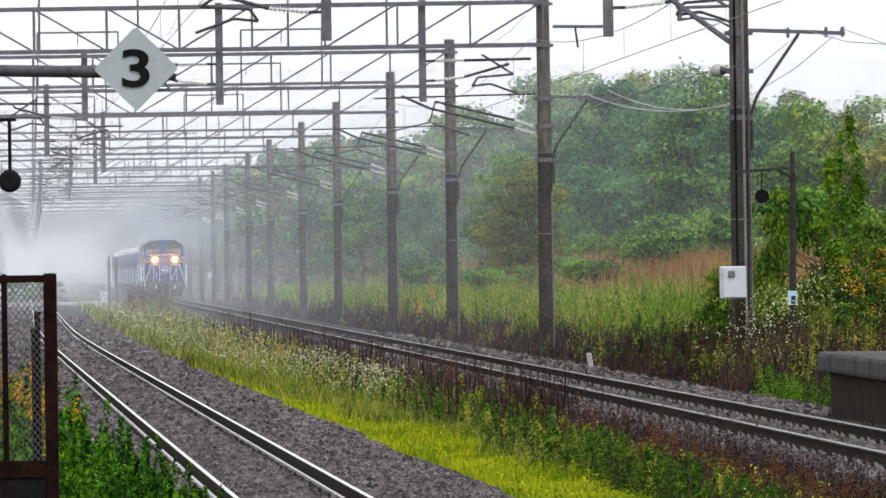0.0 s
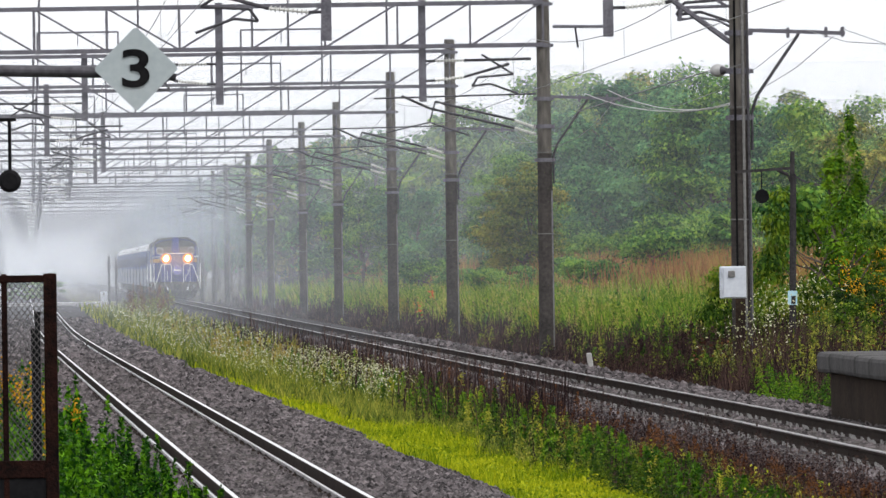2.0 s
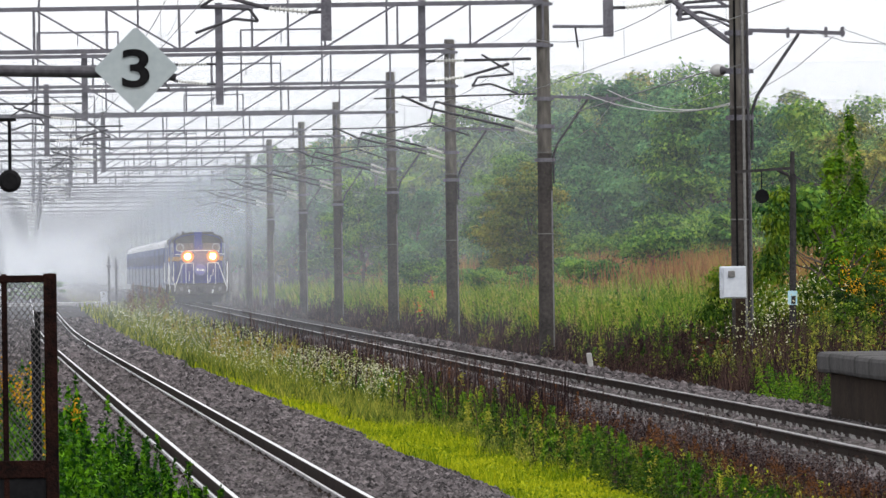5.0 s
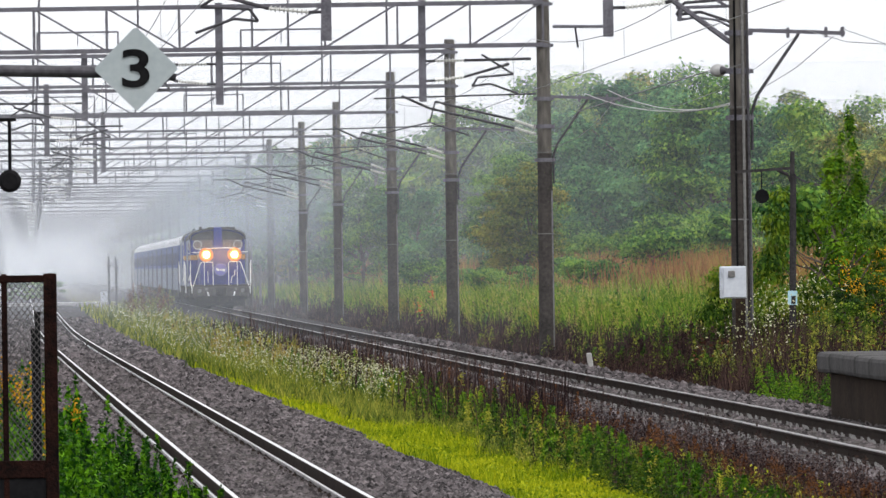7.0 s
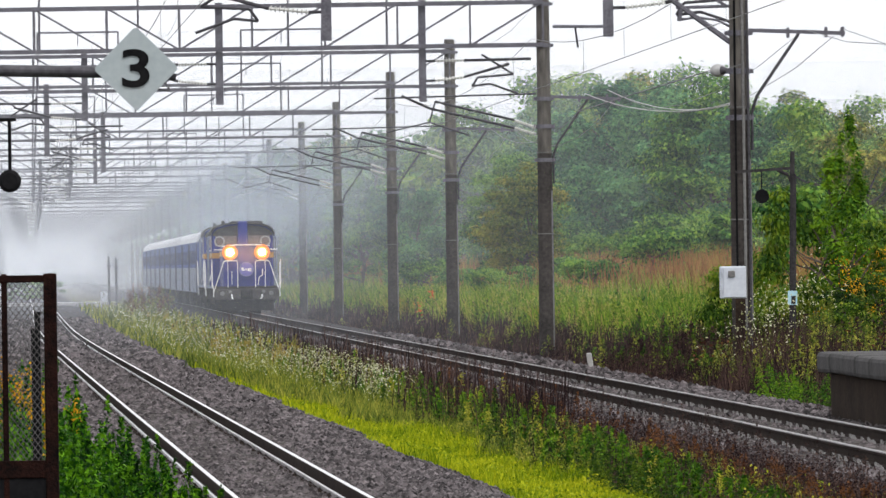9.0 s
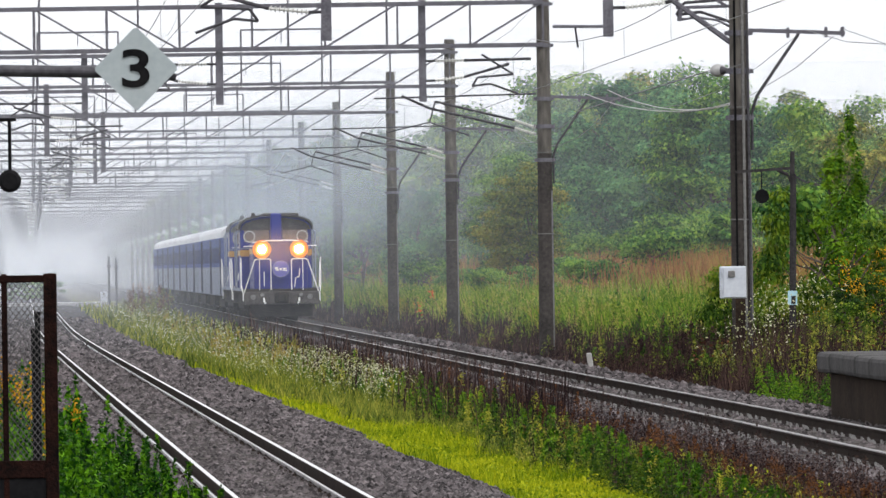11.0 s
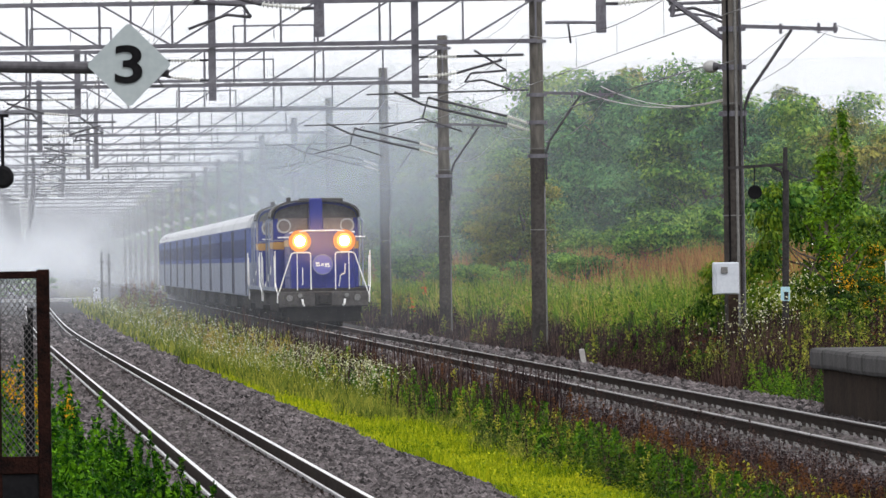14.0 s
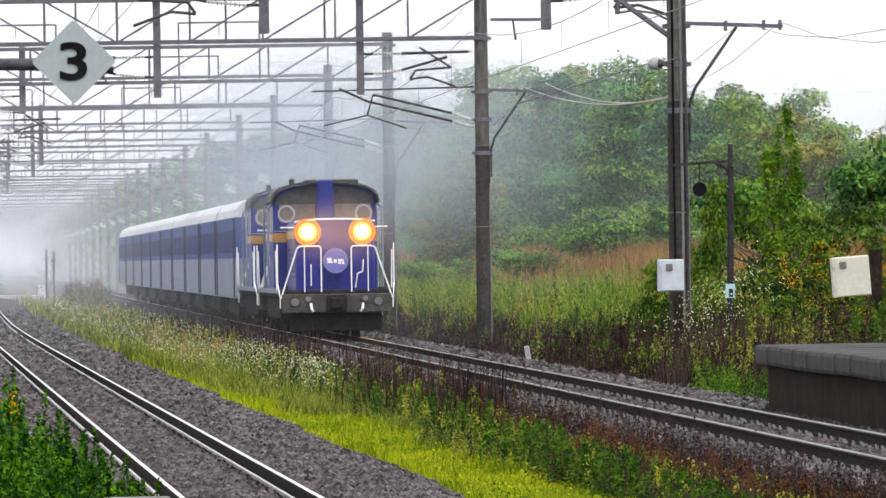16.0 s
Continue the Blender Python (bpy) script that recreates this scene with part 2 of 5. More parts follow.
M["tree_b"] = leaf_mat("birch_leaves", [(0.1, (0.028, 0.085, 0.018)), (0.5, (0.105, 0.215, 0.035)), (0.9, (0.25, 0.36, 0.055))], patch=0.35)
M["tree_c"] = leaf_mat("turning_leaves", [(0.1, (0.04, 0.068, 0.012)), (0.5, (0.14, 0.18, 0.026)), (0.9, (0.30, 0.27, 0.045))], patch=0.35)
M["tree_d"] = leaf_mat("bluish_leaves", [(0.1, (0.014, 0.058, 0.026)), (0.5, (0.050, 0.165, 0.058)), (0.9, (0.14, 0.30, 0.090))], patch=0.35)


# ---- mesh helpers ----
def part(name, bm, material, parent=None, label=""):
    """Links a bmesh as one mesh object under a thing or a part."""
    me = bpy.data.meshes.new(name)
    bm.to_mesh(me)
    bm.free()
    me.materials.append(material)
    ob = new(name, me)
    if parent:
        ob.parent = parent
    return tagged(ob, label)


def thing(name, m, label, category, group="", kind=""):
    ob = new(name)
    ob.empty_display_size = 0.2
    ob.matrix_basis = m
    return tagged(ob, label, category, group, kind)


def raw(name, verts, faces, material, parent=None):
    me = bpy.data.meshes.new(name)
    me.from_pydata([tuple(v) for v in verts.tolist()], [], faces.tolist())
    me.materials.append(material)
    ob = new(name, me)
    if parent:
        ob.parent = parent
    return ob


def box(bm, x0, x1, y0, y1, z0, z1, bevel=0.0):
    r = bmesh.ops.create_cube(bm, size=1, matrix=Matrix.Translation(((x0 + x1) / 2, (y0 + y1) / 2, (z0 + z1) / 2))
                              @ Matrix.Diagonal((x1 - x0, y1 - y0, z1 - z0, 1)))
    if bevel:
        es = list({e for v in r["verts"] for e in v.link_edges})
        bmesh.ops.bevel(bm, geom=es, offset=bevel, segments=2, affect="EDGES", profile=0.5)
    return bm


def tube(bm, p, q, r, r2=None, seg=6):
    p, q = Vector(p), Vector(q)
    d = q - p
    m = Matrix.Translation((p + q) / 2) @ d.to_track_quat("Z", "Y").to_matrix().to_4x4()
    bmesh.ops.create_cone(bm, cap_ends=True, segments=seg, radius1=r, radius2=r if r2 is None else r2, depth=d.length, matrix=m)
    return bm


def beam(bm, p, q, w, h):
    """A bar of rectangular section between two points."""
    p, q = Vector(p), Vector(q)
    d = q - p
    m = Matrix.Translation((p + q) / 2) @ d.to_track_quat("Z", "Y").to_matrix().to_4x4() @ Matrix.Diagonal((w, h, d.length, 1))
    bmesh.ops.create_cube(bm, size=1, matrix=m)
    return bm


def sweep(bm, pts, r, seg=5):
    """One unbroken wire along points that run down the line."""
    return loft(bm, [[(x + r * math.cos(6.2832 * k / seg), y, z + r * math.sin(6.2832 * k / seg)) for k in range(seg)] for x, y, z in pts])


def path(bm, pts, r, seg=6):
    for a, b in zip(pts, pts[1:]):
        tube(bm, a, b, r, seg=seg)
    return bm


def loft(bm, rings, cap=True):
    rows = [[bm.verts.new(v) for v in ring] for ring in rings]
    k = len(rows[0])
    for a, b in zip(rows, rows[1:]):
        for i in range(k):
            bm.faces.new((a[i], a[(i + 1) % k], b[(i + 1) % k], b[i]))
    if cap:
        bm.faces.new(rows[0][::-1])
        bm.faces.new(rows[-1])
    bmesh.ops.recalc_face_normals(bm, faces=bm.faces)
    return bm


B = bmesh.new
RNG = np.random.default_rng(7)


# ---- ground ----
def ground_z(o, y):
    """Height of the ground, by the offset from the far track's middle."""
    left = xl(y) - xr(y)
    far = np.clip((o - 3.2) / 9.0, 0, 1) ** 1.3 * 0.9 + np.clip((o - 14) / 60, 0, 1) * 1.5
    z = -0.5 + far + 0.02 * np.sin(o * 2.1 + y * 0.3)
    bed_r = np.clip((3.0 - np.abs(o)) / 0.8, 0, 1) * 0.31
    bed_l = np.clip((2.9 - np.abs(o - left)) / 0.9, 0, 1) * 0.31
    return np.maximum(z, -0.5 + np.maximum(bed_r, bed_l) + np.minimum(far, 0))


def build_ground():
    ys = np.concatenate([np.arange(-60, 60, 20.0), np.arange(60, 200, 2.0), np.arange(200, 700, 10.0), np.arange(700, 1500, 100.0), np.array([2000, 3000, 4500.0])])
    os_ = np.concatenate([np.array([-900.0, -300, -100, -50, -30, -20]), np.arange(-14, 16, 0.3), np.array([16, 18, 22, 30, 45, 75, 150, 400, 1200.0])])
    Y, O = np.meshgrid(ys, os_, indexing="ij")
    Z = ground_z(O, Y) - np.clip((np.abs(O) - 60) / 200, 0, 1) * 1.0
    V = np.stack([xr(Y) + O, Y, Z], -1).reshape(-1, 3)
    k = len(os_)
    i, j = np.meshgrid(np.arange(len(ys) - 1), np.arange(k - 1), indexing="ij")
    q = (i * k + j).ravel()
    Fc = np.stack([q, q + 1, q + k + 1, q + k], 1)
    ob = raw("ground", V, Fc, M["ground"])
    ob.data.materials.append(M["ballast"])
    mid = V[Fc].mean(1)
    o = mid[:, 0] - xr(mid[:, 1])
    lo = mid[:, 0] - xl(mid[:, 1])
    idx = ((np.abs(o) < 2.9) | (np.abs(lo) < 2.75)).astype(np.int32)
    ob.data.polygons.foreach_set("material_index", idx)
    return tagged(ob, "damp earth with two beds of grey crushed-stone ballast", "ground", kind="structure")


build_ground()


# ---- tracks ----
RAIL = [(-0.0325, 0.0), (0.0325, 0.0), (0.0325, -0.035), (0.009, -0.05), (0.009, -0.125), (0.06, -0.14), (0.06, -0.153),
        (-0.06, -0.153), (-0.06, -0.14), (-0.009, -0.125), (-0.009, -0.05), (-0.0325, -0.035)]


def rail(parent, mid, side):
    ys = np.concatenate([np.arange(-60, 60, 20.0), np.arange(60, 330, 6.0), np.arange(330, 2000, 25.0)])
    w = 0.029 if mid is xr else 0.019
    # Near rails get an added bright strip, raised above the foot, as its glint.
    for name, ring, m in (("rail_web", [(a, b - 0.004 if b > -0.01 else b) for a, b in RAIL], M["rail_side"]),
                          ("rail_head", [(-w, 0.0), (w, 0.0), (w + 0.004, -0.006), (w + 0.004, -0.012), (-w - 0.004, -0.012), (-w - 0.004, -0.006)], M["rail_dull"] if mid is xr else M["rail_head"]),
                          *([] if mid is xr else [("rail_foot", [(-0.068, -0.112), (-0.050, -0.106), (-0.050, -0.145), (-0.068, -0.148)], M["rail_foot"])])):
        x = mid(ys) + side * 0.566
        V = np.concatenate([np.stack([x + a, ys, np.full_like(ys, b)], -1)[:, None] for a, b in ring], 1).reshape(-1, 3)
        k = len(ring)
        i, j = np.meshgrid(np.arange(len(ys) - 1), np.arange(k), indexing="ij")
        Fc = np.stack([(i * k + j), (i * k + (j + 1) % k), ((i + 1) * k + (j + 1) % k), ((i + 1) * k + j)], -1).reshape(-1, 4)
        raw(name, V, Fc[:, ::-1], m, parent)


def build_track(name, mid, label):
    t = thing(name, Matrix(), label, "railway track", "railway tracks", "structure")
    rail(t, mid, -1)
    rail(t, mid, 1)
    return t


TRACK_L = build_track("near_track", xl, "wet narrow-gauge railway track with shining rails on ballast")
TRACK_R = build_track("far_track", xr, "wet narrow-gauge railway track beside dead brown weeds")

# ---- overhead line: concrete poles, truss gantries, cantilevers ----
POLES = [171, 236, 288.5, 336, 395.5, 446.5, 507, 557, 620, 664, 712, 765, 815, 870, 920, 975, 1030, 1085, 1140, 1200, 1260, 1330, 1400, 1480, 1570, 1670, 1780, 1900]
OFF_R, OFF_L = 3.8, -14.6
ZB, ZT = 7.52, 8.6


def shared(name, bm, material):
    me = bpy.data.meshes.new(name)
    bm.to_mesh(me)
    bm.free()
    me.materials.append(material)
    return me


def piece(name, me, parent, m):
    ob = new(name, me)
    ob.parent = parent
    ob.matrix_basis = m
    return ob


def insulator(bm, p, q, r=0.07):
    p, q = Vector(p), Vector(q)
    tube(bm, p, q, 0.025, seg=6)
    n = 9
    for i in range(n):
        c = p.lerp(q, (i + 0.5) / n)
        d = (q - p) / n * 0.33
        tube(bm, c - d * 0.3, c + d * 0.7, r, r * 0.45, seg=8)
    return bm


def build_pole(y, off, height=8.95):
    t = thing("catenary_pole", pose(xr(y) + off, y, ground_z(off, y) - 0.1), "tall weathered grey concrete catenary pole beside the track",
              "catenary pole", "catenary poles along the line")
    base = float(ground_z(off, y)) - 0.1
    bm = B()
    tube(bm, (0, 0, 0), (0, 0, height - base), 0.205, 0.165, seg=14)
    part("shaft", bm, M["pole"], t)
    bm = B()
    tube(bm, (0, 0, -0.05), (0, 0, 0.05), 0.205, seg=14)
    box(bm, -0.26, 0.26, -0.03, 0.03, -0.04, 0.04)
    if off > 0:
        part("sleeve", tube(B(), (0, 0, 0), (0, 0, 4.75 - base), 0.209, 0.189, seg=14), M["sleeve"], t, "dark brown lower sleeve of the pole")
        for z in (2.72, 4.78):
            part("pale_band", tube(B(), (0, 0, z - base), (0, 0, z - base + 0.025), 0.212, seg=14), M["concrete"], t)
    band = shared("clamp_band", bm, M["steel"])
    for z in (6.15, 7.5, 8.55, 5.45, 4.6):
        piece("clamp_band", band, t, pose(0, 0, z - base))
    bm = B()
    path(bm, [(0.17, -0.12, 0.3), (0.165, -0.12, 4.4)], 0.022)
    part("cable_pipe", bm, M["concrete"], t, "pale cable pipe down the pole")
    return t, base


def build_arm(t, base, y):
    """The side arm with its stay, away from the track."""
    bm = B()
    beam(bm, (0.18, 0, 6.2 - base), (1.95, 0, 6.12 - base), 0.07, 0.07)
    for x in (0.9, 1.6, 1.9):
        box(bm, x - 0.03, x + 0.03, -0.05, 0.05, 6.05 - base, 6.24 - base)
    part("side_arm", bm, M["steel"], t)
    bm = B()
    path(bm, [(1.1, 0, 6.12 - base), (0.32, 0, 5.0 - base), (0.22, 0, 4.7 - base), (0.22, 0, 4.0 - base)], 0.03)
    part("arm_stay", bm, M["dark_steel"], t)


def build_cantilever(t, base, far):
    bm = B()
    path(bm, [(-0.75, 0, 5.62 - base), (-2.75, 0, 6.12 - base)], 0.032)
    path(bm, [(-0.75, 0, 5.42 - base), (-2.9, 0, 5.95 - base), (-3.6, 0, 6.28 - base)], 0.032)
    path(bm, [(-0.2, 0, 6.28 - base), (-4.3, 0, 6.22 - base)], 0.022)
    path(bm, [(-2.75, 0, 6.12 - base), (-2.9, 0, 5.6 - base), (-1.9, 0, 5.25 - base)], 0.02)
    path(bm, [(-2.9, 0, 5.6 - base), (-4.0, 0, 5.35 - base)], 0.018)
    part("bracket_tube", bm, M["dark_steel"], t)
    for z0, z1 in ((5.42, 5.62), (5.25, 5.42)):
        bm = B()
        insulator(bm, (-0.2, 0, z0 - base), (-0.75, 0, z1 - base), 0.075)
        part("insulator", bm, M["porcelain"], t, "white ribbed porcelain insulator")


def build_gantry(y, drops, low=6.12):
    L = OFF_R - OFF_L
    t = thing("catenary_gantry", pose(xr(y) + OFF_R, y, 0), "grey steel lattice gantry spanning both tracks between poles", "catenary gantry", "catenary gantries over the tracks")
    chord = shared("chord", box(B(), -L, 0, -0.04, 0.04, -0.05, 0.05), M["steel"])
    for side in (-0.22, 0.22):
        for z in (ZB, ZT):
            piece("chord", chord, t, pose(0, side, z))
    n = 10
    step = L / n
    bm = B()
    for side in (-0.22, 0.22):
        beam(bm, (0, side, ZB), (0, side, ZT), 0.05, 0.05)
    beam(bm, (0, -0.22, ZB), (0, 0.22, ZB), 0.05, 0.05)
    beam(bm, (0, -0.22, ZT), (0, 0.22, ZT), 0.05, 0.05)
    post = shared("lattice_post", bm, M["steel"])
    for i in range(n + 1):
        piece("lattice_post", post, t, pose(-i * step, 0, 0))
    up = shared("diagonal", beam(B(), (0, -0.22, ZT), (-step, -0.22, ZB), 0.05, 0.05), M["steel"])
    down = shared("diagonal", beam(B(), (0, -0.22, ZB), (-step, -0.22, ZT), 0.05, 0.05), M["steel"])
    for i in range(n):
        piece("diagonal", up if i < n // 2 else down, t, pose(-i * step, 0, 0))
    bm = B()
    path(bm, [(-1.25, 0.1, ZB), (-1.25, 0.1, 9.35), (1.25, 0.1, 9.35), (1.25, 0.1, ZB)], 0.028, seg=4)
    tube(bm, (0, 0.1, 9.35), (0, 0.1, 8.95), 0.015, seg=4)
    hoop = shared("top_frame", bm, M["steel"])
    for fx in (-5.2, -11.5):
        piece("top_frame", hoop, t, pose(fx, 0, 0))
    for dx, arm in drops:
        bm = B()
        box(bm, dx - 0.095, dx + 0.095, -0.1, 0.1, low, ZT + 0.1)
        part("drop_post", bm, M["steel"], t)
        for z in (7.15, 6.65):
            bm = B()
            insulator(bm, (dx + arm * 0.32, 0, z), (dx + arm * 1.05, 0, z + 0.08 * (1 if z < 7 else 0)), 0.075)
            part("insulator", bm, M["porcelain"], t, "white ribbed porcelain insulator")
        bm = B()
        tube(bm, (dx, 0, 7.15), (dx + arm * 0.32, 0, 7.15), 0.03)
        tube(bm, (dx, 0, 6.65), (dx + arm * 0.32, 0, 6.65), 0.03)
        path(bm, [(dx + arm * 1.05, 0, 7.15), (dx + arm * 2.75, 0, 7.17)], 0.035)
        path(bm, [(dx + arm * 1.05, 0, 6.73), (dx + arm * 2.2, 0, 7.05)], 0.035)
        path(bm, [(dx + arm * 1.5, 0, 7.3), (dx + arm * 2.3, 0, 6.78), (dx + arm * 1.4, 0, 6.72), (dx + arm * 1.25, 0, 6.5), (dx + arm * 1.7, 0, 6.55), (dx + arm * 2.4, 0, 6.3)], 0.028)
        part("bracket_tube", bm, M["dark_steel"], t)
    return t


build_gantry(POLES[0], ((-2.39, 1), (-7.56, -1)))
build_gantry(POLES[1], ((-3.06, 1), (-8.2, -1)))
drop_gantry = build_gantry(POLES[4], ((-9.9, -1),))
copy_thing(drop_gantry, pose(xr(POLES[5]) + OFF_R, POLES[5], 0))
turned_gantry = build_gantry(POLES[3], ((-12.4, 1),))
copy_thing(turned_gantry, pose(xr(POLES[7]) + OFF_R, POLES[7], 0))
far_gantry = build_gantry(POLES[9], ((-12.3, -1),))
build_gantry(POLES[2], ((-11.3, -1),), 6.6)
build_gantry(POLES[6], ((-10.8, -1),), 6.6)
build_gantry(POLES[8], ((-10.4, -1), (-12.8, -1)), 6.6)
for y in POLES[10:]:
    copy_thing(far_gantry, pose(xr(y) + OFF_R, y, 0))
near_pole, base = build_pole(POLES[0], OFF_R, 10.4)
build_arm(near_pole, base, POLES[0])
line_pole, base = build_pole(POLES[1], OFF_R)
build_arm(line_pole, base, POLES[1])
build_cantilever(line_pole, base, False)
for y in POLES[2:]:
    copy_thing(line_pole, pose(xr(y) + OFF_R, y, ground_z(OFF_R, y) - 0.1))
left_pole, base = build_pole(POLES[0] + 0.4, OFF_L)
for y in POLES[1:]:
    copy_thing(left_pole, pose(xr(y) + OFF_L, y + 0.4, ground_z(OFF_L, y) - 0.1))


def wire(name, pts, r, label):
    bm = B()
    path(bm, pts, r, seg=4)
    return tagged(part(name, bm, M["wire"]), label, "overhead wire", "overhead wires")


def catenary(mid, zc, zm, shift=0.0):
    """Contact wire, messenger wire and droppers over a track."""
    ys = [60.0, 118.0, *POLES[:9]]
    w = new("overhead_line")
    tagged(w, "thin contact and messenger wires hung over the track", "overhead line", "overhead lines")
    bd = B()
    for a, b in zip(ys, ys[1:]):
        r = max(0.007, 0.3 * min((a + b) / 2, 330) / LENS)
        n = 10
        pts = []
        for i in range(n + 1):
            y = a + (b - a) * i / n
            s = (2 * i / n - 1) ** 2
            pts.append((float(mid(y)) + shift, y, zm - 0.5 * (1 - s)))
            if i % 2 and y < 330:
                tube(bd, pts[-1], (pts[-1][0], y, zc), r * 0.6, seg=3)
        part("messenger_wire", sweep(B(), pts, r), M["wire"], w)
        part("contact_wire", tube(B(), (float(mid(a)) + shift, a, zc), (float(mid(b)) + shift, b, zc), r, seg=4), M["wire"], w)
    tagged(part("dropper", bd, M["wire"], w), kind="stuff")


catenary(xr, 5.15, 6.1)
catenary(xl, 5.15, 6.1)
for off, z, sag in ((OFF_R + 1.9, 6.2, 0.9), (OFF_R + 1.2, 6.2, 0.8), (OFF_R + 0.1, 8.95, 0.7), (-5.2, 9.3, 0.6), (-11.5, 9.3, 0.6)):
    ys = [60.0, 118.0, *POLES[:10]]
    w = tagged(new("feeder_line"), "thin grey feeder wire strung from pole to pole", "overhead wire", "overhead wires")
    for a, b in zip(ys, ys[1:]):
        pts = [(xr(a + (b - a) * i / 6) + off, a + (b - a) * i / 6, z - sag * (1 - (2 * i / 6 - 1) ** 2)) for i in range(7)]
        part("feeder_wire", sweep(B(), pts, max(0.007, 0.28 * min((a + b) / 2, 330) / LENS)), M["wire"], w)


# ---- the train (local: nose at y = 0, facing -y, z = 0 on the rails) ----
def hull(bm, w, z0, z1, y0, y1, roof, edge=0.12, n=7):
    """A body with upright sides and an arched roof."""
    pts = [(-w, z0), (-w, z1)]
    for i in range(1, n):
        a = math.pi * (1 - i / n)
        pts.append((w * math.copysign(abs(math.cos(a)) ** 0.75, math.cos(a)), z1 + roof * math.sin(a) ** 0.8))
    pts += [(w, z1), (w, z0)]
    rings = []
    for y, k in ((y0, 0.965), (y0 + edge, 1.0), (y1 - edge, 1.0), (y1, 0.965)):
        rings.append([(x * k, y, z0 + (z - z0) * (1 - (1 - k) * 0.6)) for x, z in pts])
    return loft(bm, rings)


def bogie(parent, y):
    b = B()
    for sx in (-1, 1):
        box(b, sx * 0.92 - 0.09, sx * 0.92 + 0.09, y - 1.35, y + 1.35, 0.42, 0.68, 0.03)
        box(b, sx * 0.98 - 0.08, sx * 0.98 + 0.08, y - 0.25, y + 0.25, 0.3, 0.8, 0.03)
    box(b, -0.9, 0.9, y - 0.25, y + 0.25, 0.5, 0.75)
    part("bogie", b, M["under"], parent)
    for dy in (-1.0, 1.0):
        b = B()
        for sx in (-1, 1):
            tube(b, (sx * 0.5, y + dy, 0.43), (sx * 0.62, y + dy, 0.43), 0.43, seg=18)
        tube(b, (-0.6, y + dy, 0.43), (0.6, y + dy, 0.43), 0.08, seg=8)
        part("wheelset", b, M["under"], parent)


def headlamp(parent, x, y, z, lit):
    h = part("headlamp", tube(B(), (x, y + 0.12, z), (x, y - 0.05, z), 0.32, 0.355, seg=24), M["blue"], parent)
    # When lit, the two wider discs emit to imitate glare around the lens.
    part("reflector", tube(B(), (x, y - 0.05, z), (x, y - 0.056, z), 0.345, seg=28), M["glare_outer"] if lit else M["glass"], h, "orange emissive disc standing in for the headlamp's outer glare" if lit else "")
    part("bowl", tube(B(), (x, y - 0.056, z), (x, y - 0.066, z), 0.235, 0.22, seg=28), M["glare_inner"] if lit else M["glass"], h, "amber emissive disc standing in for the headlamp's inner glare" if lit else "")
    part("lens", tube(B(), (x, y - 0.066, z), (x, y - 0.085, z), 0.15, 0.12, seg=24), M["lamp"] if lit else M["glass"], h, "bright warm-white headlamp lens" if lit else "")


